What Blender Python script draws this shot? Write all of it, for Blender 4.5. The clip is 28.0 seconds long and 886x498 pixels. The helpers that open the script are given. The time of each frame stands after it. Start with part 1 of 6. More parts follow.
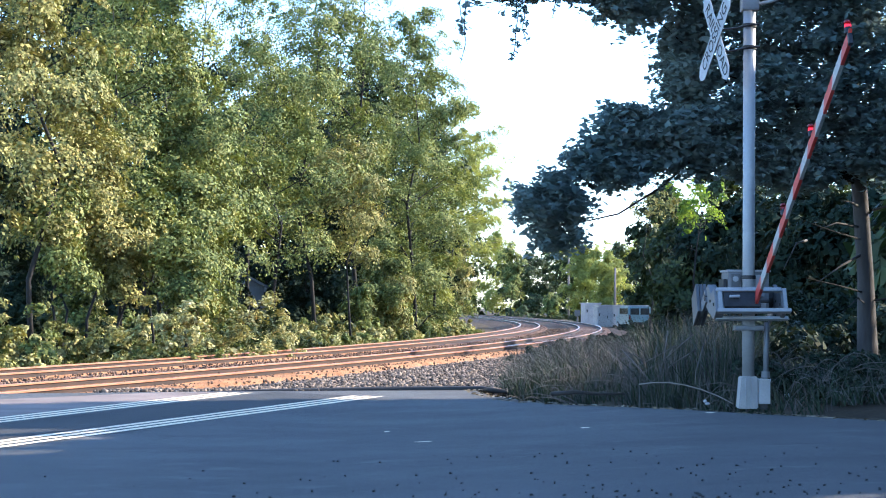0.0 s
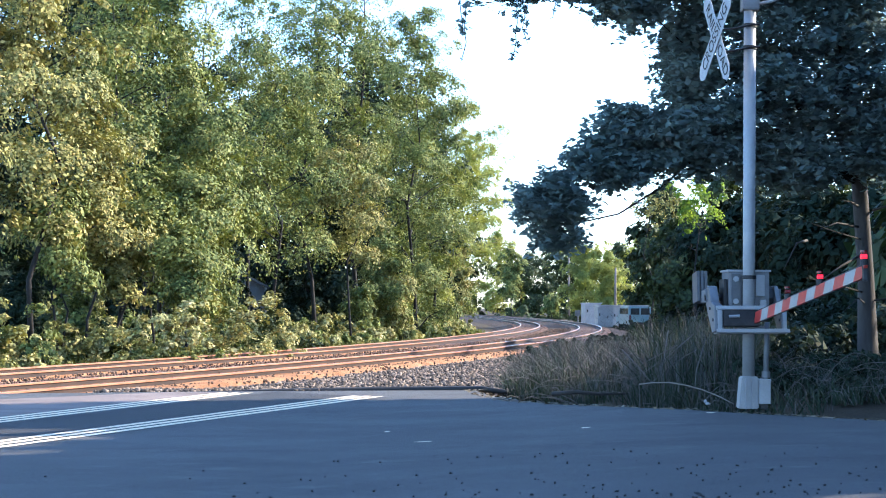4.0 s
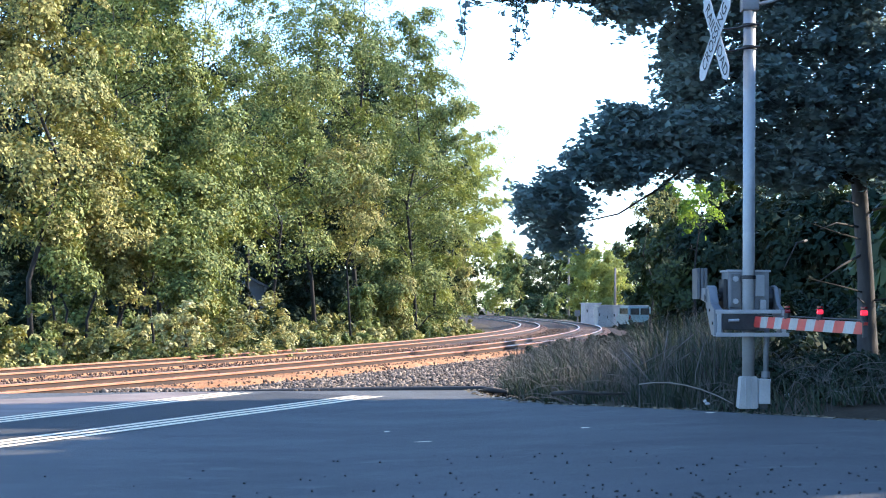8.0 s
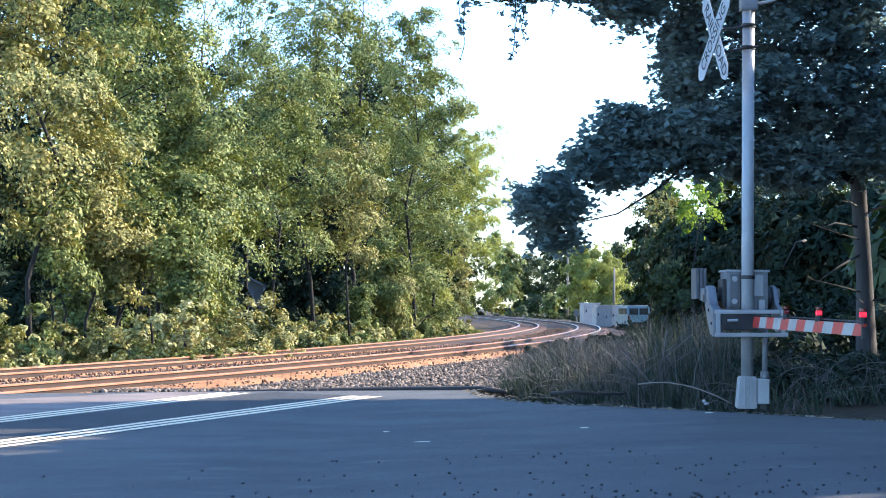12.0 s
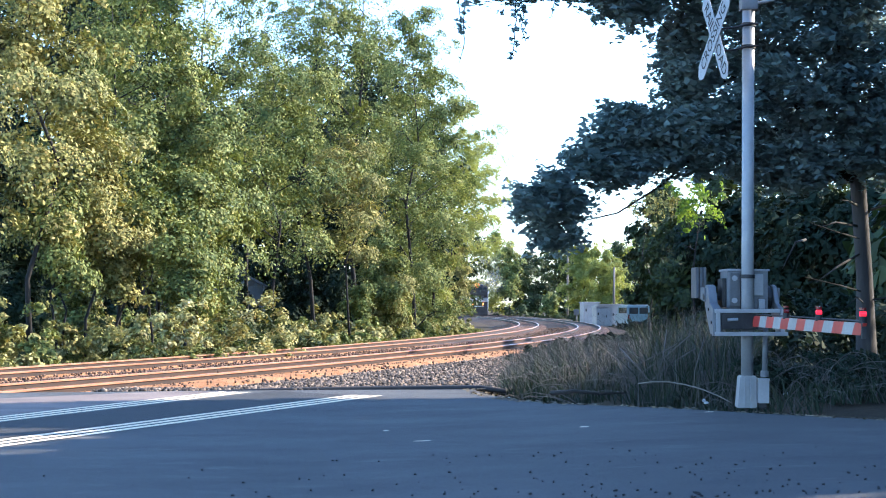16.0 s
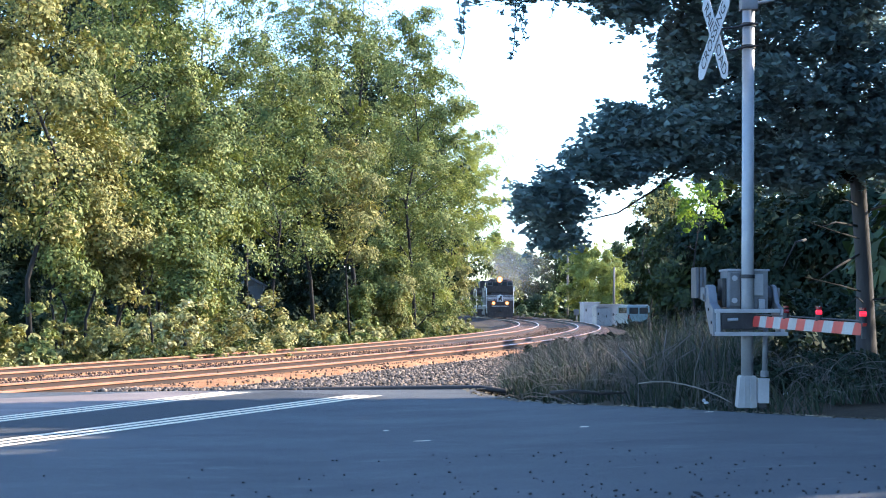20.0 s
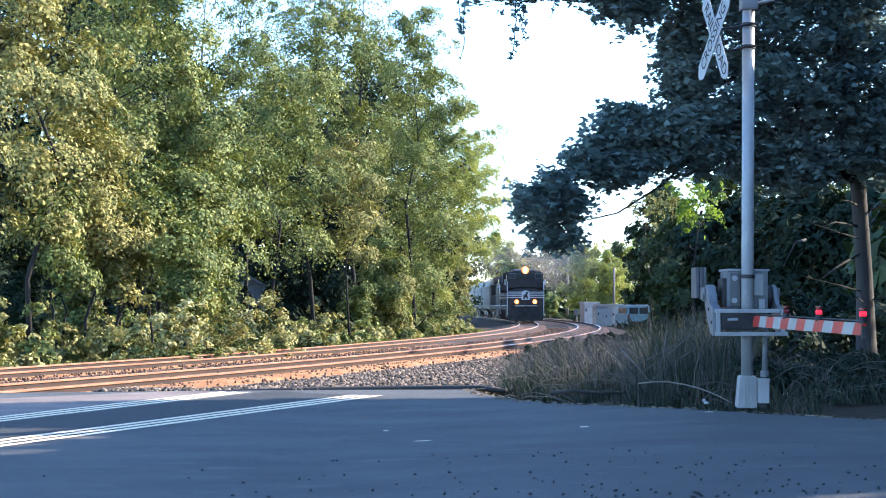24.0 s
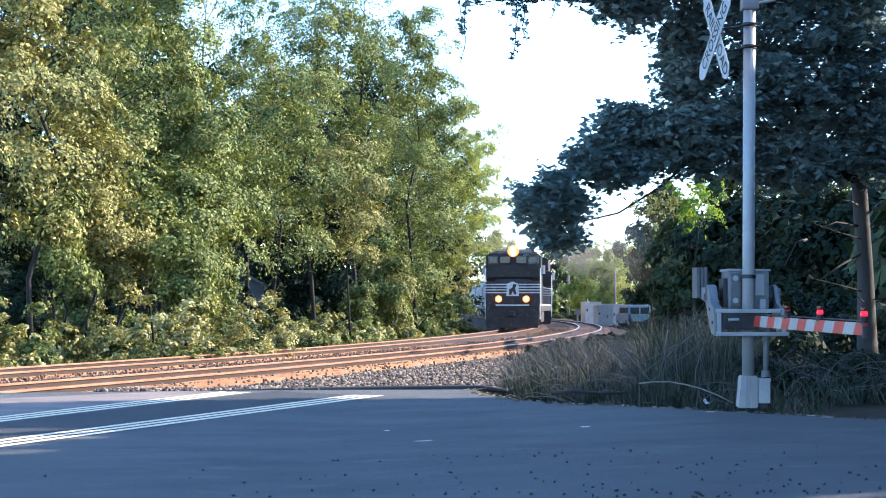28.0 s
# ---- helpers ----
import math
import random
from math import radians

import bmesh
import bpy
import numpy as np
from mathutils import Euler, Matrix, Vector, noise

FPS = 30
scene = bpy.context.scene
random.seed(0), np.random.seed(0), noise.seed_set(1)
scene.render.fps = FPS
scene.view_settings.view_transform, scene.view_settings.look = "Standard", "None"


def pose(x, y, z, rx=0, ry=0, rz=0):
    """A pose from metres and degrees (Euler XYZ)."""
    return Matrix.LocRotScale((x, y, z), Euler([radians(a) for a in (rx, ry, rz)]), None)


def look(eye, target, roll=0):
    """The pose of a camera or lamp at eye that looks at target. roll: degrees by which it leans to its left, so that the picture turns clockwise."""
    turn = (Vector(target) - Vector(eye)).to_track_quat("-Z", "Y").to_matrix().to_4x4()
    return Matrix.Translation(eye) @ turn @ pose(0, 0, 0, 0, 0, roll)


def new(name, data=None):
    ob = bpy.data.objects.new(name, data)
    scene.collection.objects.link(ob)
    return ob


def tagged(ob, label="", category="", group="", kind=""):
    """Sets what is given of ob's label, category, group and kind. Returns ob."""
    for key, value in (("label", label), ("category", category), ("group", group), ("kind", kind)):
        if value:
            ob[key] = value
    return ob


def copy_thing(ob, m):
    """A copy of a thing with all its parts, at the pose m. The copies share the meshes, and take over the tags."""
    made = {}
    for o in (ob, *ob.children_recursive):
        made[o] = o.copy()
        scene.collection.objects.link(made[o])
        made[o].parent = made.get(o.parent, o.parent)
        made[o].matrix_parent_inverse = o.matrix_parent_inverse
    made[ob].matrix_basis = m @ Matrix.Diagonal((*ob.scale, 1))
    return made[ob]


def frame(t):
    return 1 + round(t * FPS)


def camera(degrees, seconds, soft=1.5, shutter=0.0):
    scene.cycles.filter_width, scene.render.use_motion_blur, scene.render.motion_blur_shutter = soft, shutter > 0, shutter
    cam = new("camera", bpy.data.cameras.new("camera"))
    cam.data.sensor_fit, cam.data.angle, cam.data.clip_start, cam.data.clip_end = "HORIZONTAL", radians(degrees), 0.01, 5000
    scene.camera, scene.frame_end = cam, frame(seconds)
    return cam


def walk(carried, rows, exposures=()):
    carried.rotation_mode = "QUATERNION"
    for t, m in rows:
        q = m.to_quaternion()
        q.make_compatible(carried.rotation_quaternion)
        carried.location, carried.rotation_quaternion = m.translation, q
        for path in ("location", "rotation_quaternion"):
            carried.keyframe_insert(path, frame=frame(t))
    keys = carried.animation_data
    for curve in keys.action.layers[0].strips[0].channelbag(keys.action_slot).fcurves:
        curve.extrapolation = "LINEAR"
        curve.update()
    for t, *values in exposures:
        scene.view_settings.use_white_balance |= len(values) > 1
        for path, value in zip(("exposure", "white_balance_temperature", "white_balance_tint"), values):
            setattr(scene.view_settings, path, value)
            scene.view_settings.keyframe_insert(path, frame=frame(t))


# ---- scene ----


def eye_pose(side=0.0, down=0.0):
    """The camera's stance, turned by small angles in degrees."""
    return pose(0, 0, 1.295, 91.94 - down, 0, -side)


# ---- camera ----
cam = camera(28.62, 28.0, soft=1.05)
walk(cam, [(0.0, eye_pose()), (2.0, eye_pose(-0.01)), (3.0, eye_pose(-0.01)), (8.2, eye_pose(0.0)), (8.9, eye_pose(0.032)), (14.8, eye_pose(0.034)),
           (15.3, eye_pose(0.034, 0.026)), (18.8, eye_pose(0.034, 0.026)), (19.0, eye_pose(0.034, 0.005)), (19.3, eye_pose(0.034, 0.026)),
           (27.5, eye_pose(0.034, 0.026)), (28.0, eye_pose(0.002, 0.026))], exposures=[(0.0, 1.95, 5030, 9), (28.0, 1.95, 5030, 9)])

# ---- light ----
SUN_SIDE, SUN_UP = 73.0, 29.0
world = bpy.data.worlds.new("sky")
world.use_nodes = True
scene.world = world
sky = world.node_tree.nodes.new("ShaderNodeTexSky")
sky.sky_type, sky.sun_disc = "NISHITA", False
sky.sun_elevation, sky.sun_rotation = radians(SUN_UP), radians(SUN_SIDE)
sky.air_density, sky.dust_density, sky.ozone_density = 1.0, 0.3, 1.3
world.node_tree.nodes["Background"].inputs[1].default_value = 0.15
world.node_tree.links.new(sky.outputs[0], world.node_tree.nodes["Background"].inputs[0])
sun = new("sun", bpy.data.lights.new("sun", "SUN"))
sun.data.energy, sun.data.angle, sun.data.color = 5.0, radians(0.6), (1.0, 0.76, 0.48)
sun.matrix_world = look((0, 0, 0), (-math.sin(radians(SUN_SIDE)) * math.cos(radians(SUN_UP)),
                                    -math.cos(radians(SUN_SIDE)) * math.cos(radians(SUN_UP)), -math.sin(radians(SUN_UP))))

# ---- materials ----
def nodes_of(name):
    m = bpy.data.materials.new(name)
    m.use_nodes = True
    n, l = m.node_tree.nodes, m.node_tree.links
    return m, n, l, n["Principled BSDF"]


def colours(n, l, fac, stops):
    ramp = n.new("ShaderNodeValToRGB")
    while len(ramp.color_ramp.elements) < len(stops):
        ramp.color_ramp.elements.new(0.5)
    for e, (at, c) in zip(ramp.color_ramp.elements, stops):
        e.position, e.color = at, (*c, 1)
    l.new(fac, ramp.inputs[0])
    return ramp.outputs[0]


def noisy(n, l, vec, scale, detail=4.0, rough=0.6):
    t = n.new("ShaderNodeTexNoise")
    t.inputs["Scale"].default_value, t.inputs["Detail"].default_value, t.inputs["Roughness"].default_value = scale, detail, rough
    l.new(vec, t.inputs["Vector"])
    return t.outputs[0]


def blend(n, l, kind, fac, a, b):
    x = n.new("ShaderNodeMix")
    x.data_type, x.blend_type = "RGBA", kind
    for sock, v in ((x.inputs[0], fac), (x.inputs[6], a), (x.inputs[7], b)):
        if isinstance(v, (int, float)):
            sock.default_value = v
        elif isinstance(v, tuple):
            sock.default_value = (*v, 1)
        else:
            l.new(v, sock)
    return x.outputs[2]


def surface(name, dark, light, coarse=1.5, fine=30.0, rough=0.8, metal=0.0, bump=0.3, stretch=(1, 1, 1), shift=0.0, spec=0.5, wear=None, grainy=0.8):
    """Two scales of variation between two colours, fine relief, uneven gloss; wear: a third colour in patches."""
    m, n, l, b = nodes_of(name)
    tc, mp = n.new("ShaderNodeTexCoord"), n.new("ShaderNodeMapping")
    mp.inputs["Scale"].default_value = stretch
    l.new(tc.outputs["Object"], mp.inputs[0])
    v = mp.outputs[0]
    big, small = noisy(n, l, v, coarse), noisy(n, l, v, fine, 6.0, 0.7)
    c = colours(n, l, big, [(0.32, dark), (0.68, light)])
    grain = colours(n, l, small, [(0.25, (0.62, 0.62, 0.62)), (0.75, (1.25, 1.25, 1.25))])
    c = blend(n, l, "MULTIPLY", grainy, c, grain)
    if wear:
        patch = colours(n, l, noisy(n, l, v, coarse * 2.7, 8.0, 0.75), [(0.56, (0, 0, 0)), (0.66, (1, 1, 1))])
        c = blend(n, l, "MIX", patch, c, wear)
    if shift:
        oi = n.new("ShaderNodeObjectInfo")
        c = blend(n, l, "MULTIPLY", 1.0, c, colours(n, l, oi.outputs["Random"], [(0.0, (1 - shift,) * 3), (1.0, (1 + shift,) * 3)]))
    l.new(c, b.inputs["Base Color"])
    r = n.new("ShaderNodeMapRange")
    r.inputs[3].default_value, r.inputs[4].default_value = max(0.02, rough - 0.12), min(1.0, rough + 0.12)
    l.new(small, r.inputs[0])
    l.new(r.outputs[0], b.inputs["Roughness"])
    b.inputs["Metallic"].default_value = metal
    b.inputs["Specular IOR Level"].default_value = spec
    if bump:
        k = n.new("ShaderNodeBump")
        k.inputs["Strength"].default_value, k.inputs["Distance"].default_value = bump, 0.02
        l.new(small, k.inputs["Height"])
        l.new(k.outputs[0], b.inputs["Normal"])
    return m


def stony(name, dark, light):
    """Crushed stone: every lump has its own tone."""
    m, n, l, b = nodes_of(name)
    geo, tc = n.new("ShaderNodeNewGeometry"), n.new("ShaderNodeTexCoord")
    c = colours(n, l, geo.outputs["Random Per Island"], [(0.0, dark), (0.68, tuple((p * 1.3 + q * 0.7) / 2 for p, q in zip(dark, light))), (1.0, light)])
    c = blend(n, l, "MULTIPLY", 0.7, c, colours(n, l, noisy(n, l, tc.outputs["Object"], 45, 5.0), [(0.3, (0.6, 0.6, 0.6)), (0.7, (1.3, 1.28, 1.22))]))
    l.new(c, b.inputs["Base Color"])
    b.inputs["Roughness"].default_value = 0.9
    return m


def leafy(name, dark, light, through_light=0.35, warm=None, gloss=0.2, tint=(1.35, 1.35, 0.65)):
    """Leaves: each its own green, changing slowly over the crown; light passes through them."""
    m, n, l, b = nodes_of(name)
    geo, tc = n.new("ShaderNodeNewGeometry"), n.new("ShaderNodeTexCoord")
    c = colours(n, l, geo.outputs["Random Per Island"], [(0.0, dark), (0.85, light), (1.0, warm or light)])
    c = blend(n, l, "MULTIPLY", 0.75, c, colours(n, l, noisy(n, l, tc.outputs["Object"], 0.55, 3.0), [(0.3, (0.6, 0.72, 0.62)), (0.7, (1.35, 1.25, 0.95))]))
    l.new(c, b.inputs["Base Color"])
    b.inputs["Roughness"].default_value = 0.6
    b.inputs["Specular IOR Level"].default_value = gloss
    tr, mix = n.new("ShaderNodeBsdfTranslucent"), n.new("ShaderNodeMixShader")
    l.new(blend(n, l, "MULTIPLY", 1.0, c, tint), tr.inputs[0])
    mix.inputs[0].default_value = through_light
    l.new(b.outputs[0], mix.inputs[1])
    l.new(tr.outputs[0], mix.inputs[2])
    l.new(mix.outputs[0], n["Material Output"].inputs[0])
    return m


def glow(name, colour, power):
    m, n, l, b = nodes_of(name)
    b.inputs["Base Color"].default_value = (*colour, 1)
    b.inputs["Emission Color"].default_value = (*colour, 1)
    b.inputs["Emission Strength"].default_value = power
    return m


ASPHALT = surface("asphalt", (0.045, 0.0445, 0.0455), (0.083, 0.082, 0.083), 0.8, 48, 0.85, bump=1.0, stretch=(0.6, 1, 1), grainy=1.0, wear=(0.092, 0.09, 0.088))
ASPHALT_DARK = surface("newer asphalt", (0.018, 0.018, 0.019), (0.031, 0.03, 0.031), 0.8, 48, 0.85, bump=1.0, stretch=(0.6, 1, 1), grainy=1.0)
# rust dust, plus a paler tone that paints sun onto this strip
ASPHALT_DUST_SUN = surface("dusty asphalt with sunlit tone", (0.13, 0.1, 0.085), (0.22, 0.172, 0.148), 1.2, 40, 0.9, bump=0.6, stretch=(0.5, 1, 1), grainy=0.8)
EARTH = surface("leaf litter soil", (0.035, 0.028, 0.02), (0.09, 0.07, 0.045), 0.8, 14, 0.95, bump=0.6, spec=0.1)
BALLAST_BED = surface("ballast bed", (0.03, 0.024, 0.02), (0.085, 0.066, 0.055), 2.0, 22, 0.95, bump=1.0, spec=0.1)
RUST_BED = surface("rust dusted ballast", (0.24, 0.115, 0.052), (0.44, 0.23, 0.112), 1.1, 30, 0.95, bump=1.0, spec=0.1)
STONE = stony("ballast stone", (0.014, 0.011, 0.009), (0.33, 0.245, 0.18))
STONE_RUST = stony("rust-stained ballast stone", (0.05, 0.028, 0.017), (0.27, 0.16, 0.095))
TIE = surface("rust stained timber", (0.10, 0.055, 0.038), (0.24, 0.14, 0.09), 3.0, 30, 0.9, stretch=(1, 6, 6), shift=0.35)
HEAD_RUST = surface("worn rail head side", (0.32, 0.14, 0.075), (0.48, 0.24, 0.14), 2.0, 40, 0.5, metal=0.4, bump=0.1)
RAIL = surface("rusty rail web", (0.018, 0.009, 0.006), (0.04, 0.019, 0.012), 2.0, 40, 0.6, metal=0.3, bump=0.15)
RAIL_TOP = surface("polished rail head", (0.45, 0.34, 0.28), (0.68, 0.54, 0.46), 1.0, 60, 0.3, metal=1.0, bump=0.03)
PAINT_LINE = surface("worn white road paint", (0.86, 0.68, 0.45), (0.94, 0.76, 0.52), 3.0, 40, 0.7, bump=0.2)
BLACK_RUBBER = surface("black rubber", (0.008, 0.008, 0.009), (0.02, 0.02, 0.02), 3, 40, 0.7, bump=0.1)
ALU = surface("weathered aluminium", (0.25, 0.252, 0.258), (0.32, 0.322, 0.328), 3.0, 45, 0.5, metal=0.15, bump=0.02, grainy=0.3)
BOX_GREY = surface("grey painted casing", (0.115, 0.118, 0.126), (0.175, 0.178, 0.187), 5.0, 50, 0.55, metal=0.2, bump=0.04, wear=(0.14, 0.14, 0.14), grainy=0.4)
CASE_DARK = surface("dull dark casing paint", (0.07, 0.072, 0.078), (0.11, 0.113, 0.12), 5.0, 50, 0.55, metal=0.2, bump=0.04, grainy=0.4)
DARK_STEEL = surface("dark steel", (0.02, 0.02, 0.022), (0.05, 0.05, 0.052), 4, 40, 0.55, metal=0.6, bump=0.08)
WHITE_STRIPE = surface("white reflective sheeting", (0.28, 0.28, 0.265), (0.4, 0.395, 0.375), 5, 60, 0.5, bump=0.03)
RED_STRIPE = surface("red reflective sheeting", (0.36, 0.028, 0.02), (0.5, 0.055, 0.035), 5, 60, 0.5, bump=0.03)
SIGN_WHITE = surface("weathered white sign face", (0.3, 0.305, 0.31), (0.42, 0.42, 0.42), 5, 60, 0.55, bump=0.03)
BLACK_INK = surface("black sign ink", (0.01, 0.01, 0.012), (0.02, 0.02, 0.022), 5, 50, 0.6, bump=0)
LAMP_RED = glow("red lamp lens", (0.9, 0.015, 0.03), 0.4)
LENS_DARK = surface("dark red lens", (0.12, 0.008, 0.01), (0.2, 0.015, 0.015), 5, 50, 0.25, bump=0)
BARK = surface("grey brown bark", (0.010, 0.0085, 0.0075), (0.022, 0.019, 0.017), 3.0, 18, 0.95, bump=0.9, stretch=(1, 1, 0.25))
BARK_PALE = surface("pale bark", (0.036, 0.032, 0.031), (0.072, 0.064, 0.06), 3.0, 18, 0.95, bump=0.7, stretch=(1, 1, 0.25))
DRY_STEM = surface("dry weed stem", (0.05, 0.046, 0.041), (0.132, 0.12, 0.106), 3.0, 20, 0.95, bump=0.2)
CANE = surface("pale dry cane", (0.13, 0.115, 0.1), (0.22, 0.195, 0.165), 3.0, 20, 0.9, bump=0.2)
LEAF_GREEN = leafy("mid green leaves", (0.06, 0.078, 0.032), (0.225, 0.25, 0.088), 0.14, (0.31, 0.28, 0.105), gloss=0.1)
LEAF_YELLOW = leafy("yellowing leaves", (0.1, 0.1, 0.042), (0.33, 0.31, 0.122), 0.14, (0.45, 0.35, 0.16), gloss=0.1)
# low green with shade in it, for backing trees and brush gaps
LEAF_DEEP = leafy("shade-darkened green leaves", (0.024, 0.036, 0.018), (0.065, 0.085, 0.038), 0.2)
# near-black: the shade deep in woods and thickets is in this colour
LEAF_DIM = leafy("near-black shaded leaves", (0.015, 0.023, 0.018), (0.027, 0.04, 0.03), 0.06, gloss=0.04)
# lightened base: distance haze and sunlight are painted into it
LEAF_PALE = leafy("haze-paled green leaves", (0.19, 0.21, 0.075), (0.33, 0.335, 0.12), 0.4, gloss=0.1)
# raised blue-grey base imitates the veil of glare over the shaded crown
LEAF_MAPLE = leafy("glare-veiled maple leaves", (0.2, 0.252, 0.272), (0.215, 0.272, 0.295), 0.5, gloss=0.02, tint=(1.0, 1.0, 1.0))
LEAF_FRESH = leafy("bright fresh leaves", (0.10, 0.16, 0.03), (0.2, 0.265, 0.05), 0.5)
# sunlight put into the tone: far brighter than the other leaves
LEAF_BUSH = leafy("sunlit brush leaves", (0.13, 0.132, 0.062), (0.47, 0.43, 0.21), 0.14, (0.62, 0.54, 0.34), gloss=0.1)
# darkened and cooled: part of the tree shade is in this colour
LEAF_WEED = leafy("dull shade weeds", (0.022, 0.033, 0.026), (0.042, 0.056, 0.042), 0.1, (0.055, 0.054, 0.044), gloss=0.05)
DRY_LEAF = leafy("dry fallen leaves", (0.06, 0.045, 0.03), (0.2, 0.15, 0.1), 0.1, (0.42, 0.38, 0.32))
LEAF_GRASS = leafy("grass blades", (0.06, 0.08, 0.025), (0.16, 0.17, 0.06), 0.3, (0.26, 0.22, 0.1))
LOCO_BLACK = surface("black locomotive paint", (0.036, 0.029, 0.027), (0.06, 0.049, 0.045), 1.5, 30, 0.6, bump=0.04, wear=(0.13, 0.095, 0.072), spec=0.25)
LOCO_WHITE = surface("white locomotive paint", (0.5, 0.49, 0.47), (0.7, 0.69, 0.67), 2, 30, 0.5, bump=0.03)
CAB_GLASS = surface("dark cab glass", (0.02, 0.024, 0.03), (0.04, 0.045, 0.05), 2, 10, 0.08, bump=0)
HEADLIGHT = glow("headlight", (1.0, 0.5, 0.17), 1.6)
DITCH = glow("ditch light", (1.0, 0.45, 0.13), 1.2)
# emission for added discs that imitate the halo round the train's lamps
AMBER_HALO = glow("amber lamp halo", (1.0, 0.28, 0.05), 0.5)
CAR_GREY = surface("dusty light grey wagon paint", (0.17, 0.155, 0.137), (0.25, 0.23, 0.205), 1.0, 18, 0.7, bump=0.08, wear=(0.24, 0.2, 0.16))
# lighter than the wagon body: the sun on the ribs is painted in
RIB_PALE = surface("rib paint with sunlit tone", (0.5, 0.47, 0.43), (0.62, 0.59, 0.55), 1.5, 25, 0.6, bump=0.05)
SILVER = surface("silver painted steel cabinet", (0.4, 0.37, 0.345), (0.52, 0.485, 0.455), 1.5, 30, 0.5, metal=0.1, bump=0.04)
SIDING = surface("pale vinyl siding", (0.17, 0.175, 0.18), (0.24, 0.24, 0.24), 1.0, 20, 0.7, bump=0.05)
SHINGLE = surface("grey roof shingles", (0.09, 0.09, 0.095), (0.17, 0.165, 0.16), 2, 25, 0.9, bump=0.4)
TRUCK_BLUE = surface("pale blue vehicle paint", (0.17, 0.25, 0.27), (0.25, 0.34, 0.36), 1.5, 30, 0.35, bump=0.02)
WOOD_POLE = surface("weathered pole timber", (0.13, 0.11, 0.09), (0.24, 0.2, 0.17), 2, 25, 0.9, stretch=(1, 1, 0.2), bump=0.5)


# ---- mesh tools ----
def mesh_of(name, bm, material, smooth=False):
    me = bpy.data.meshes.new(name)
    bm.to_mesh(me)
    bm.free()
    for mm in material if isinstance(material, (list, tuple)) else [material]:
        me.materials.append(mm)
    if smooth:
        me.shade_smooth()
    return me


def part(name, bm, material, parent, label="", smooth=False, at=None):
    ob = new(name, mesh_of(name, bm, material, smooth))
    ob.parent = parent
    if at is not None:
        ob.matrix_basis = at
    return tagged(ob, label)


def thing(name, label, category, group="", at=None):
    ob = new(name)
    ob.empty_display_size = 0.2
    if at is not None:
        ob.matrix_basis = at
    return tagged(ob, label, category, group)


def box(bm, x0, y0, z0, x1, y1, z1, bevel=0.0, mi=0):
    vs = [bm.verts.new((x, y, z)) for z in (z0, z1) for y in (y0, y1) for x in (x0, x1)]
    fs = [bm.faces.new([vs[i] for i in q]) for q in ((0, 2, 3, 1), (4, 5, 7, 6), (0, 1, 5, 4), (2, 6, 7, 3), (0, 4, 6, 2), (1, 3, 7, 5))]
    for f in fs:
        f.material_index = mi
    if bevel:
        edges = list({e for f in fs for e in f.edges})
        bmesh.ops.bevel(bm, geom=edges, offset=bevel, segments=2, profile=0.7, affect="EDGES", clamp_overlap=True)
    return bm


def boxed(*a, bevel=0.01):
    return box(bmesh.new(), *a, bevel=bevel)


def tube(bm, points, radii, sides=8, caps=True, mi=0):
    """A tapered tube through points."""
    rings = []
    pts = [Vector([float(c) for c in p]) for p in points]
    for i, p in enumerate(pts):
        d = (pts[min(i + 1, len(pts) - 1)] - pts[max(i - 1, 0)]).normalized()
        up = Vector((0, 0, 1)) if abs(d.z) < 0.9 else Vector((1, 0, 0))
        u = d.cross(up).normalized()
        w = d.cross(u)
        r = float(radii[i] if isinstance(radii, (list, tuple)) else radii)
        rings.append([bm.verts.new(p + r * (math.cos(a) * u + math.sin(a) * w)) for a in (2 * math.pi * k / sides for k in range(sides))])
    for a, b in zip(rings, rings[1:]):
        for k in range(sides):
            bm.faces.new((a[k], a[(k + 1) % sides], b[(k + 1) % sides], b[k])).material_index = mi
    if caps:
        bm.faces.new(list(reversed(rings[0]))).material_index = mi
        bm.faces.new(rings[-1]).material_index = mi
    return bm


def tubed(points, radii, sides=8):
    bm = tube(bmesh.new(), points, radii, sides)
    bmesh.ops.recalc_face_normals(bm, faces=bm.faces)
    return bm


def prism(bm, outline, y0, y1, axis="y", mi=0):
    """An outline of (a, b) pairs pushed along an axis."""
    def put(a, b, c):
        return {"y": (a, c, b), "x": (c, a, b), "z": (a, b, c)}[axis]
    lo, hi = [bm.verts.new(put(a, b, y0)) for a, b in outline], [bm.verts.new(put(a, b, y1)) for a, b in outline]
    n = len(outline)
    fs = [bm.faces.new((lo[i], lo[(i + 1) % n], hi[(i + 1) % n], hi[i])) for i in range(n)] + [bm.faces.new(lo), bm.faces.new(hi)]
    for f in fs:
        f.material_index = mi
    bmesh.ops.recalc_face_normals(bm, faces=fs)
    return bm


def raw_mesh(name, verts, faces, material, per=4):
    """A mesh straight from arrays of places and of corner numbers."""
    me = bpy.data.meshes.new(name)
    verts, faces = np.asarray(verts, np.float32), np.asarray(faces, np.int32)
    me.vertices.add(len(verts))
    me.vertices.foreach_set("co", verts.ravel())
    me.loops.add(faces.size)
    me.loops.foreach_set("vertex_index", faces.ravel())
    me.polygons.add(len(faces))
    me.polygons.foreach_set("loop_start", np.arange(0, faces.size, per, dtype=np.int32))
    me.polygons.foreach_set("loop_total", np.full(len(faces), per, np.int32))
    me.update(calc_edges=True)
    me.materials.append(material)
    return me


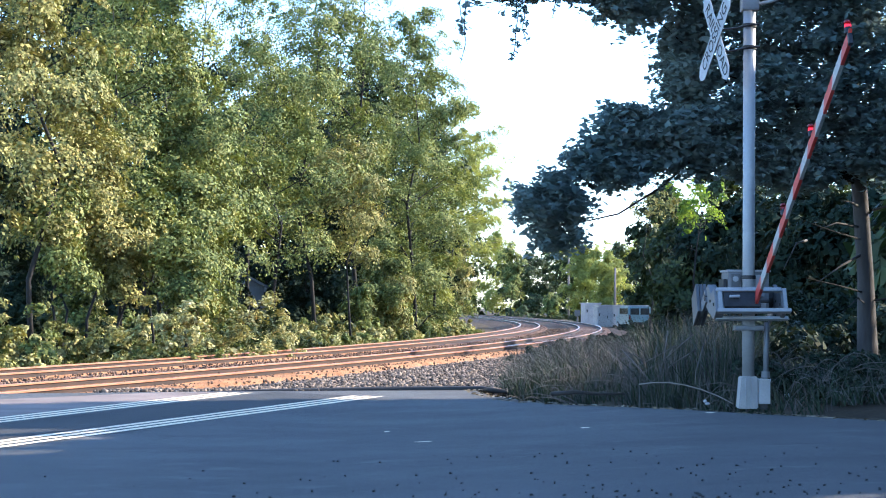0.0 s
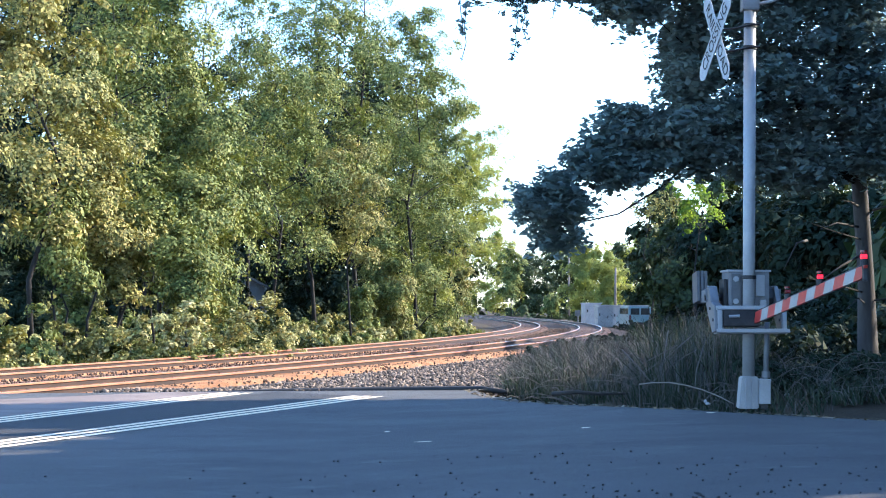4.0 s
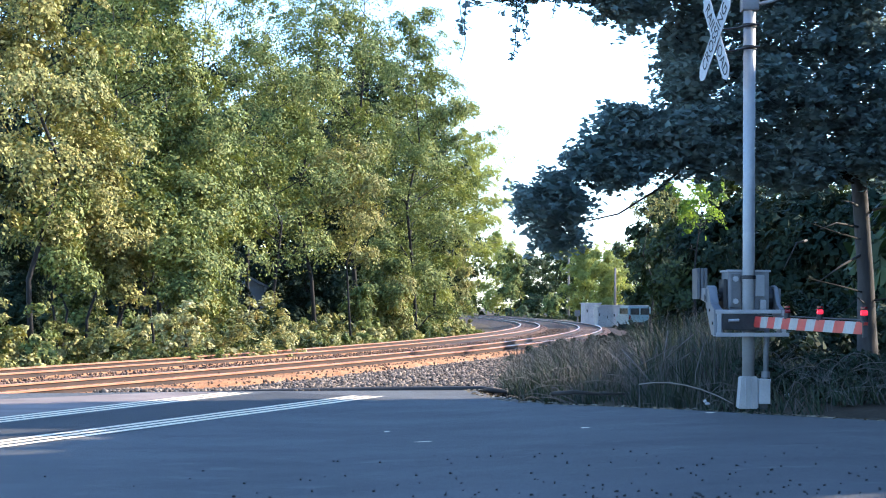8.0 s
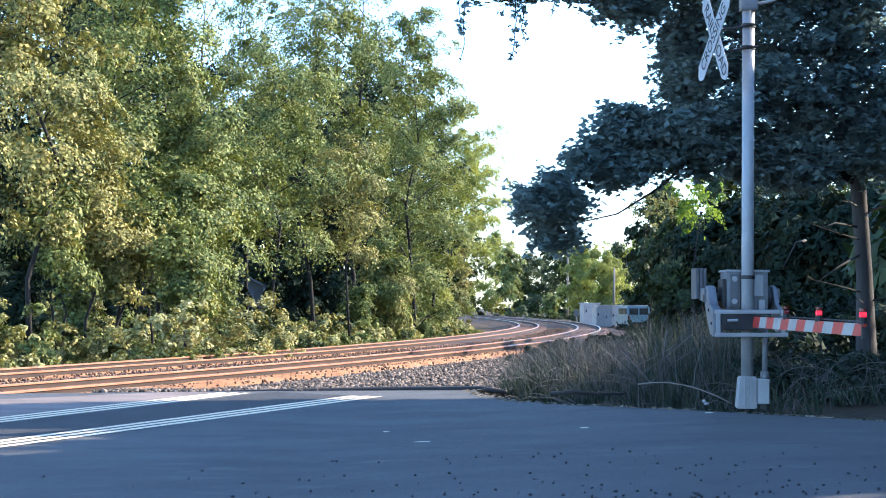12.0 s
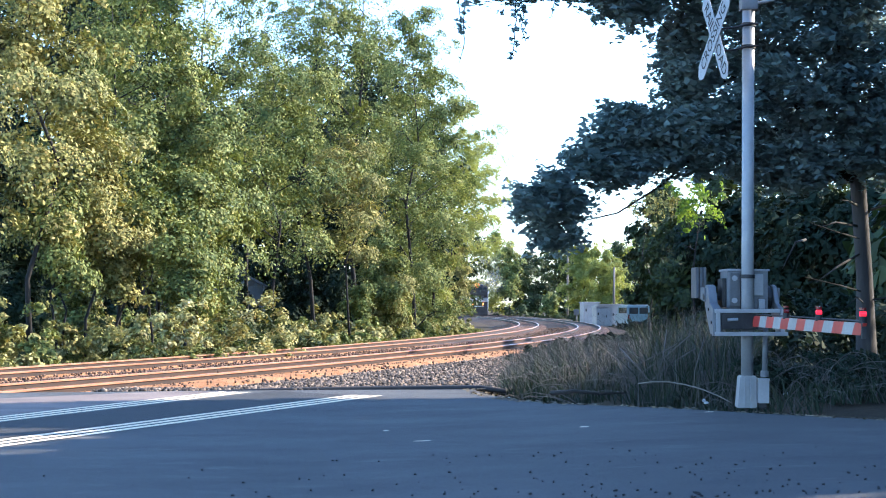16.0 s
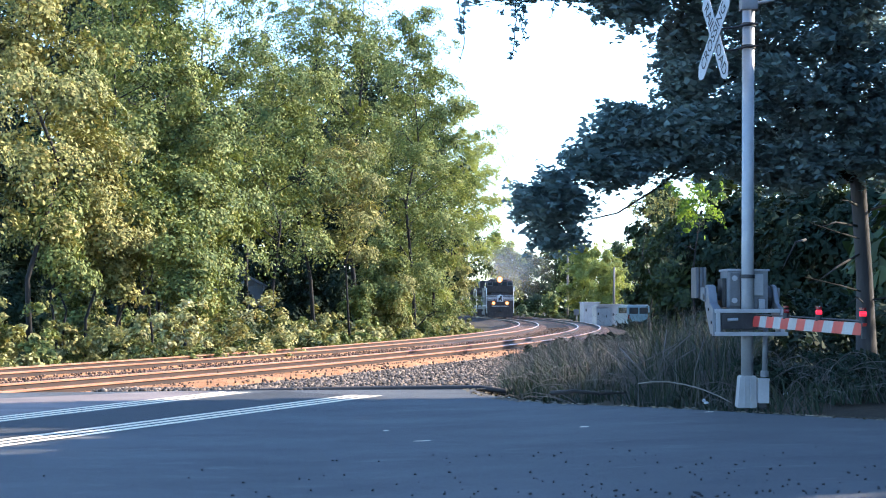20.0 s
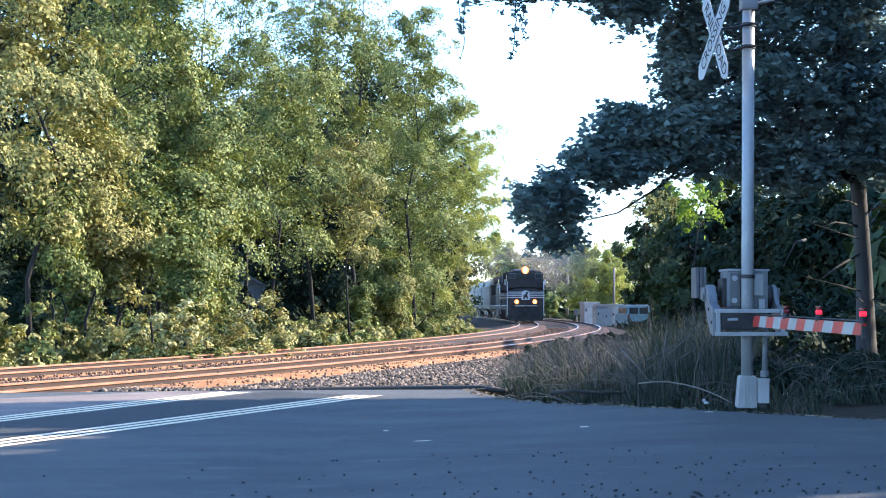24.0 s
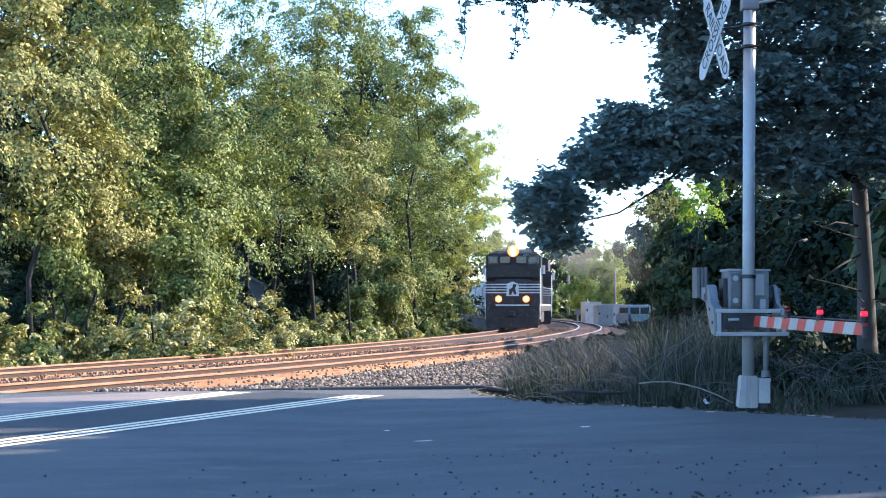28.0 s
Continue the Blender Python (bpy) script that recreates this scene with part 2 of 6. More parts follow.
# ---- the line of the two tracks: the middle of the far track, by arc length ----
def track_table():
    ys = np.arange(-30.0, 262.0, 0.5)
    u = (ys - 120) / 100
    xs = 5.8815 + 7.0315 * u - 10.01 * u**2 + 3.2342 * u**3
    h = math.atan2(xs[-1] - xs[-2], 0.5)
    X, Y = list(xs), list(ys)
    for i in range(720):
        h -= 0.5 / 330.0 * min(1.0, i / 60)
        X.append(X[-1] + 0.5 * math.sin(h))
        Y.append(Y[-1] + 0.5 * math.cos(h))
    X, Y = np.array(X), np.array(Y)
    S = np.concatenate([[0], np.cumsum(np.hypot(np.diff(X), np.diff(Y)))])
    return X, Y, S


TX, TY, TS = track_table()
SPACING, GAUGE = 4.2, 1.435


def on_track(s, side=0.0):
    """Place and heading (radians to the right of +y) on the line at length s, side metres to its right."""
    x, y = np.interp(s, TS, TX), np.interp(s, TS, TY)
    x2, y2 = np.interp(s + 1.0, TS, TX), np.interp(s + 1.0, TS, TY)
    h = math.atan2(x2 - x, y2 - y)
    return x + side * math.cos(h), y - side * math.sin(h), h


def track_x(y):
    return float(np.interp(y, TY[:700], TX[:700]))


def s_at(y):
    return float(np.interp(y, TY[:600], TS[:600]))


def road_z(x, y):
    k, w = min(1.0, max(0.0, (27.2 - y) / 7.5)), min(1.0, max(0.0, (x + 1.5) / 4.5))
    return 0.14 * k * k * (3 - 2 * k) * w * w * (3 - 2 * w) - 0.005


# ---- ground ----
def ground_z(x, y):
    d = x - track_x(min(y, 300.0))
    z = -0.42
    if y < 27.0 or d > 9:
        z = -0.3
    if d < -5:
        z = -0.42 + 0.5 * min(1, (-5 - d) / 12)
    # the wooded bank beyond the asphalt
    e = 0.7 + 0.065 * (y - 27.5) if y > 27.5 else 0.7 + 0.42 * (27.5 - y)
    if 8 < y < 75:
        z += (0.3 + 0.17 * min(1.0, max(0.0, (75 - y) / 40))) * min(1.0, max(0.0, (x - e) / 1.2))
    return z + 0.05 * noise.noise((x * 0.3, y * 0.3, 0))


def build_ground():
    xs = np.concatenate([np.linspace(-4000, -70, 12), np.linspace(-60, 60, 81), np.linspace(70, 4000, 12)])
    ys = np.concatenate([np.linspace(-3000, -30, 10), np.linspace(-20, 160, 121), np.linspace(170, 400, 24), np.linspace(450, 4500, 12)])
    verts = [(x, y, ground_z(x, y)) for y in ys for x in xs]
    w = len(xs)
    faces = [(j * w + i, j * w + i + 1, (j + 1) * w + i + 1, (j + 1) * w + i) for j in range(len(ys) - 1) for i in range(w - 1)]
    ob = new("ground", raw_mesh("ground", verts, faces, EARTH))
    ob.data.shade_smooth()
    tagged(ob, "brown leaf-littered soil under woods and along the tracks", "ground", kind="structure")


build_ground()

ROAD_EDGE = [(-9.5, 26.0), (-6.5, 26.45), (-3.9, 27.0), (-1.5, 27.35), (0.5, 27.5), (0.65, 26.0), (0.9, 23.9), (1.5, 21.9), (2.1, 20.7), (3.2, 19.3), (4.5, 17.9), (6.2, 14.8), (9.5, 10.5), (14, 5)]


def build_road():
    """Asphalt apron: strips from the far edge towards the viewer, with a real drop at its edge."""
    bm = bmesh.new()
    edge = [Vector((x, y, 0)) for x, y in ROAD_EDGE]
    fine = []
    for a, b in zip(edge, edge[1:]):
        n = max(1, int((b - a).length / 0.35))
        for i in range(n):
            p = a.lerp(b, i / n)
            k = noise.noise((p.x * 1.7, p.y * 1.7, 4)) * 0.09
            fine.append((p.x, p.y + k))
    fine.append(ROAD_EDGE[-1])
    cols = []
    for x, y in fine:
        col = []
        for k in range(25):
            f = k / 24
            px, py = x, y + (-14 - y) * f ** 1.3
            col.append(bm.verts.new((px, py, road_z(px, py))))
        cols.append(col)
    for a, b in zip(cols, cols[1:]):
        for k in range(24):
            bm.faces.new((a[k], a[k + 1], b[k + 1], b[k]))
    skirt = [bm.verts.new((c[0].co.x + 0.02, c[0].co.y + 0.03, c[0].co.z - 0.3)) for c in cols]
    for i in range(len(cols) - 1):
        bm.faces.new((cols[i][0], cols[i + 1][0], skirt[i + 1], skirt[i]))
    bmesh.ops.recalc_face_normals(bm, faces=bm.faces)
    ob = new("road", mesh_of("road", bm, ASPHALT))
    tagged(ob, "grey asphalt road apron beside a level crossing, in tree shade", "road", kind="structure")
    return ob


road = build_road()

BARS = [(-5.6, 12.6, -1.1, 25.6), (-6.7, 15.0, -3.15, 26.6)]


def road_bar(name, a, b, width, label):
    """A painted bar on the road from a to b."""
    bm = bmesh.new()
    a, b = Vector(a), Vector(b)
    d = (b - a).normalized()
    side = Vector((d.y, -d.x)) * width / 2
    n = max(2, int((b - a).length / 0.15))
    rows = []
    for i in range(n + 1):
        p = a.lerp(b, i / n)
        k = 1 + 0.12 * noise.noise((p.x * 5, p.y * 5, width * 90))
        rows.append([bm.verts.new((q.x, q.y, road_z(q.x, q.y) + 0.006)) for q in (p - side * k, p + side * k)])
    for r, q in zip(rows, rows[1:]):
        bm.faces.new((r[0], r[1], q[1], q[0]))
    bmesh.ops.recalc_face_normals(bm, faces=bm.faces)
    part(name, bm, PAINT_LINE, road, label)


for ax, ay, bx, by in BARS:
    d = Vector((bx - ax, by - ay)).normalized()
    w = Vector((d.y, -d.x))
    for k in (-0.2, 0.0, 0.2):
        road_bar("stop_bar_stripe", (ax + k * w.x, ay + k * w.y), (bx + k * w.x, by + k * w.y), 0.12, "worn white painted stripe of a stop bar")


def asphalt_patch(near, far, material, label):
    """A strip of other asphalt between two lines on the road."""
    bm = bmesh.new()
    rows = []
    for k in range(25):
        f = k / 24
        row = []
        for ax, ay, bx, by in (near, far):
            px, py = ax + (bx - ax) * f, ay + (by - ay) * f
            row.append(bm.verts.new((px, py, road_z(px, py) + 0.003)))
        rows.append(row)
    for r, q in zip(rows, rows[1:]):
        bm.faces.new((r[0], r[1], q[1], q[0]))
    bmesh.ops.recalc_face_normals(bm, faces=bm.faces)
    part("asphalt_patch", bm, material, road, label)


asphalt_patch((-5.95, 12.7, -1.4, 25.75), (-6.5, 14.9, -2.6, 26.9), ASPHALT_DARK, "darker asphalt strip between the painted bars")
asphalt_patch((-6.95, 15.1, -3.45, 26.7), (-9.4, 21.5, -4.2, 26.85), ASPHALT_DUST_SUN, "rust-dusted asphalt beside the track, sunlit tone in its colour")
# dark line along the asphalt's far edge, drawn as a thin black tube
kerb = tubed([(-4.3, 27.0, -0.05), (-2.5, 27.3, -0.02), (-0.8, 27.45, 0.0), (0.6, 27.55, 0.01), (1.0, 27.2, -0.02)], [0.03, 0.05, 0.055, 0.05, 0.03], 8)
ob = new("edge_tube", mesh_of("edge_tube", kerb, BLACK_RUBBER, True))
tagged(ob, "thin black tube lying along the asphalt edge", "hose")


# ---- tracks ----
RAIL_SHAPE = [(-0.075, -0.172), (0.075, -0.172), (0.075, -0.16), (0.012, -0.14), (0.009, -0.05), (0.036, -0.036), (0.036, -0.006), (0.028, 0.0), (-0.028, 0.0), (-0.036, -0.006), (-0.036, -0.036), (-0.009, -0.05), (-0.012, -0.14), (-0.075, -0.16)]


def rail(side, parent):
    bm = bmesh.new()
    rings = []
    s = 2.0
    while s < 560:
        x, y, h = on_track(s, side)
        rings.append([bm.verts.new((x + a * math.cos(h), y - a * math.sin(h), b)) for a, b in RAIL_SHAPE])
        s += 1.5
    n = len(RAIL_SHAPE)
    for r, q in zip(rings, rings[1:]):
        for k in range(n):
            f = bm.faces.new((r[k], r[(k + 1) % n], q[(k + 1) % n], q[k]))
            f.material_index = 1 if k == 7 else 2 if k in (5, 6, 8, 9) else 0
    bmesh.ops.recalc_face_normals(bm, faces=bm.faces)
    return part("rail", bm, [RAIL, RAIL_TOP, HEAD_RUST], parent, "rusty steel rail with polished head")


def ballast_strip(name, lo, hi, z, material, label, s0=2.0, s1=560.0):
    bm = bmesh.new()
    rows, s = [], s0
    m = 6
    while s < s1:
        row = []
        for i in range(m + 1):
            d = lo + (hi - lo) * i / m
            x, y, _ = on_track(s, d)
            e = -0.3 if i in (0, m) else 0.03 * noise.noise((x * 2, y * 2, 7))
            row.append(bm.verts.new((x, y, (z(y) if callable(z) else z) + e)))
        rows.append(row)
        s += 1.0
    for r, q in zip(rows, rows[1:]):
        for i in range(m):
            bm.faces.new((r[i], r[i + 1], q[i + 1], q[i]))
    bmesh.ops.recalc_face_normals(bm, faces=bm.faces)
    ob = new(name, mesh_of(name, bm, material, True))
    return tagged(ob, label, "" if name == "track_bed" else "ballast", kind="structure")


ballast_strip("ballast", -3.4, SPACING + 3.6, -0.2, BALLAST_BED, "crushed stone ballast bed under two railway tracks")


def bed_z(y):
    """Dirt fills the track nearly to the rail heads beside the crossing."""
    return -0.115 - 0.053 * min(1.0, max(0.0, (y - 46) / 26))


TIE_MESH = mesh_of("tie", boxed(-1.3, -0.115, -0.35, 1.3, 0.115, -0.155, bevel=0.012), TIE)
for k in (0.0, SPACING):
    tr = thing("railway_track", "curving railway track, rusty rails on rust-stained timber ties", "railway track", "two parallel tracks")
    tr["kind"] = "structure"
    rail(k - GAUGE / 2, tr), rail(k + GAUGE / 2, tr)
    ballast_strip("track_bed", k - 1.35, k + (1.35 if k == 0 else 2.2), bed_z, RUST_BED, "rust-dusted dirt and ballast between the rails", 2.0, s_at(74)).parent = tr
    ballast_strip("track_bed", k - 1.35, k + 1.35, -0.168, BALLAST_BED, "dark ballast between the rails", s_at(74), 560.0).parent = tr
    far_v, far_f = [], []
    for i in range(620):
        s = 38 + i * 0.53
        x, y, h = on_track(s, k)
        m = pose(x, y, 0.01 * noise.noise((s, k, 1)), 0, 0, -math.degrees(h) + 2 * noise.noise((s * 3, k, 2)))
        if i < 290:
            t = new("tie", TIE_MESH)
            t.parent, t.matrix_basis = tr, m
        else:
            n0 = len(far_v)
            far_v += [tuple(m @ Vector(c)) for c in ((-1.3, -0.115, -0.155), (1.3, -0.115, -0.155), (1.3, 0.115, -0.155), (-1.3, 0.115, -0.155))]
            far_f.append((n0, n0 + 1, n0 + 2, n0 + 3))
    far = new("far_ties", raw_mesh("far_ties", far_v, far_f, TIE))
    far.parent = tr
    tagged(far, "distant timber ties", kind="stuff")


def stones(name, label, count, spot, size, material):
    """Crushed stones, each an uneven eight-cornered lump."""
    rng = np.random.default_rng(5)
    base = np.array([(x, y, z) for z in (-1, 1) for y in (-1, 1) for x in (-1, 1)], float)
    quads = np.array([(0, 2, 3, 1), (4, 5, 7, 6), (0, 1, 5, 4), (2, 6, 7, 3), (0, 4, 6, 2), (1, 3, 7, 5)])
    V, F, n = [], [], 0
    while n < count:
        p = spot(rng)
        if p is None:
            continue
        r = size * rng.uniform(0.55, 1.35)
        q = Euler(rng.uniform(0, 6.28, 3)).to_matrix()
        c = base * rng.uniform(0.55, 1.0, (8, 3)) * (np.array([1, 0.8, 0.6]) * r)
        V.append(c @ np.array(q) + np.array(p))
        F.append(quads + 8 * n)
        n += 1
    ob = new(name, raw_mesh(name, np.concatenate(V), np.concatenate(F), material))
    return tagged(ob, label, "stones", kind="stuff")


def shoulder_spot(rng):
    y = 27.0 + 30.0 * rng.random() ** 1.5
    d = rng.uniform(SPACING + 1.9, SPACING + 8.5)
    x = track_x(y) + d * 1.06
    if x > 1.3 + 0.07 * (y - 27) + rng.normal(0, 0.25) or x < -9 or y < 27.1 + 0.1 * (x + 4):
        return None
    z = -0.2 + 0.15 * max(0, min(1, (30.5 - y) / 3.0)) + rng.uniform(-0.03, 0.04)
    return x, y, z


stones("ballast_stones", "grey-brown crushed ballast stones on the track shoulder", 25000, shoulder_spot, 0.043, STONE)


def between_spot(rng):
    s = 50 + 110 * rng.random() ** 1.3
    x, y, _ = on_track(s, SPACING / 2 + rng.normal(0, 0.16 + 0.4 * min(1.0, max(0.0, (s - 70) / 40))))
    return x, y, bed_z(y) - 0.02 + rng.uniform(-0.03, 0.04)


stones("middle_stones", "dark ballast stones between the two tracks", 4200, between_spot, 0.026, STONE_RUST)


def bed_spot(rng):
    s = 42 + 60 * rng.random() ** 1.4
    x, y, _ = on_track(s, rng.choice([0.0, SPACING]) + rng.choice([rng.uniform(-0.62, 0.62), rng.uniform(0.85, 1.3), rng.uniform(0.85, 2.1), -rng.uniform(0.85, 1.3)]))
    return x, y, bed_z(y) + rng.uniform(-0.012, 0.012)


stones("bed_pebbles", "small rust-stained stones strewn on the track bed", 5000, bed_spot, 0.028, STONE_RUST)


def grit_spot(rng):
    x, y = rng.normal(1.0, 1.5), 10.9 + 4.0 * rng.random() ** 2.6
    return x, y, road_z(x, y) + 0.004


stones("road_grit", "dark grit scattered on the asphalt", 220, grit_spot, 0.011, BLACK_RUBBER)


# ---- crossing gate ----
MAST = (3.54, 20.2, 0.13)


def lettered(text, size, material, parent, at):
    c = bpy.data.curves.new("letters", "FONT")
    c.body, c.size, c.align_x, c.align_y, c.extrude = text, size, "CENTER", "CENTER", 0.001
    tmp = bpy.data.objects.new("letters", c)
    scene.collection.objects.link(tmp)
    me = bpy.data.meshes.new_from_object(tmp.evaluated_get(bpy.context.evaluated_depsgraph_get()))
    bpy.data.objects.remove(tmp)
    me.materials.clear()
    me.materials.append(material)
    ob = new("lettering", me)
    ob.parent, ob.matrix_basis = parent, at
    return tagged(ob, "black capital letters " + text)


def crossing_mast():
    g = thing("crossing_gate_mast", "grey aluminium level crossing mast with white crossbuck and gate machine", "crossing signal", at=pose(*MAST, 0, 0.55, 0))
    part("mast_pole", tubed([(0, 0, 0.3), (0, 0, 2.0), (0, 0, 5.4)], 0.071, 24), ALU, g, "round aluminium pole", True)
    bm = prism(bmesh.new(), [(-0.125, 0), (-0.095, 0.37), (0.095, 0.37), (0.1, 0)], -0.12, 0.12)
    bmesh.ops.bevel(bm, geom=list(bm.edges), offset=0.012, segments=2, affect="EDGES")
    part("base_casting", bm, ALU, g, "tapered cast aluminium base")
    for a in (-0.05, 0.02):
        part("base_rib", boxed(a - 0.008, -0.15, 0.0, a + 0.008, -0.11, 0.35, bevel=0.004), ALU, g)
    jb = part("junction_box", boxed(0.095, -0.18, 0.06, 0.225, 0.02, 0.33, bevel=0.01), ALU, g, "small grey junction box")
    part("box_lid", boxed(0.09, -0.19, 0.32, 0.23, 0.03, 0.345, bevel=0.006), ALU, jb)
    part("foot_bolt", boxed(0.12, -0.15, 0.0, 0.2, -0.05, 0.08, bevel=0.01), DARK_STEEL, g)
    part("conduit", tubed([(0.19, -0.06, 0.36), (0.2, -0.04, 0.7), (0.215, 0.0, 1.0)], 0.032, 12), BOX_GREY, g, "grey cable conduit", True)
    part("conduit_collar", tubed([(0.19, -0.06, 0.36), (0.19, -0.06, 0.43)], 0.05, 12), BOX_GREY, g)
    for z in (0.915, 1.52, 4.2, 4.46):
        part("clamp_band", tubed([(0, 0, z - 0.022), (0, 0, z + 0.022)], 0.085, 20), DARK_STEEL if z > 1.2 else ALU, g, "pole clamp band")
    part("lower_flange", boxed(-0.17, -0.1, 0.9, 0.17, 0.1, 0.96, bevel=0.02), BOX_GREY, g)
    for z in (4.2, 4.46):
        part("sign_bracket", tubed([(-0.38, -0.05, z - 0.06), (-0.2, -0.09, z - 0.05), (0.0, -0.1, z), (0.1, -0.09, z + 0.0)], 0.012, 8), DARK_STEEL, g, "thin bracket arm")
    part("pole_top_arm", tubed([(0.02, 0, 4.7), (0.25, 0, 4.75), (0.55, 0, 4.86)], 0.02, 10), ALU, g, "thin aluminium arm near pole top")
    part("top_junction", boxed(-0.1, -0.1, 4.63, 0.1, 0.1, 4.95, bevel=0.03), BOX_GREY, g, "cast junction fitting round the pole")
    # crossbuck of two blades, nearly edge-on to the viewer
    buck = new("crossbuck")
    buck.parent, buck.matrix_basis = g, pose(-0.415, -0.12, 4.3, 0, 6, -77.5)
    tagged(buck, "white X-shaped crossbuck sign reading railroad crossing")
    for sgn, words in ((1, ("RAIL", "ROAD")), (-1, ("CROSSING",))):
        bm = bmesh.new()
        L, W = 0.635, 0.114
        prism(bm, [(-L, -W * 0.25), (-L + 0.09, -W), (L - 0.09, -W), (L, -W * 0.25), (L, W * 0.25), (L - 0.09, W), (-L + 0.09, W), (-L, W * 0.25)], -0.004, 0.004)
        bl = part("blade", bm, SIGN_WHITE, buck, "white blade with black letters", at=pose(0, 0.008 * sgn, 0, 0, sgn * 49, 0))
        for w, cx in zip(words, (-0.3, 0.3) if len(words) > 1 else (0,)):
            lettered(w, 0.2, BLACK_INK, bl, pose(cx, -0.008, 0, 90, 0, 0))
    # gate machine
    m = part("machine_case", boxed(-0.22, 0.1, 1.14, 0.26, 0.62, 1.6, bevel=0.025), BOX_GREY, g, "grey gate machine casing")
    part("case_door", boxed(-0.205, 0.085, 1.17, -0.02, 0.105, 1.58, bevel=0.01), BOX_GREY, m)
    part("case_cap", boxed(-0.235, 0.08, 1.585, 0.275, 0.64, 1.61, bevel=0.008), ALU, m)
    for z in (1.24, 1.5):
        part("latch", tubed([(-0.14, 0.04, z), (-0.14, 0.1, z)], 0.032, 12), ALU, m, "round latch knob")
    part("door_plate", boxed(-0.19, 0.07, 1.17, -0.085, 0.088, 1.56, bevel=0.006), CASE_DARK, m, "dark latch plate")
    part("side_cover", boxed(0.09, 0.07, 1.3, 0.2, 0.1, 1.55, bevel=0.01), ALU, m, "pale cover plate")
    part("vent_bar", boxed(-0.07, 0.06, 1.14, -0.045, 0.1, 1.52, bevel=0.006), DARK_STEEL, m)
    # solid dark strip in place of the shaded gap next to the case
    part("side_gap_strip", boxed(-0.27, 0.14, 1.16, -0.225, 0.5, 1.5, bevel=0.01), DARK_STEEL, m, "dark strip standing in for the shaded gap beside the casing")
    part("side_drum", tubed([(0.245, 0.36, 1.28), (0.33, 0.36, 1.28)], 0.14, 20), DARK_STEEL, m, "dark shaft drum")
    part("case_seam", boxed(0.06, 0.09, 1.18, 0.075, 0.104, 1.56, bevel=0.003), DARK_STEEL, m)
    part("case_bracket", boxed(0.14, 0.06, 1.14, 0.22, 0.11, 1.26, bevel=0.02), ALU, m)
    part("gate_shaft", tubed([(-0.46, 0.36, 1.28), (0.42, 0.36, 1.28)], 0.04, 16), DARK_STEEL, g, "steel gate shaft")
    return g


crossing_mast()
PIVOT = (3.54, 20.52, 1.42)
ARM_X, ARM_DROP = 0.05, 0.285


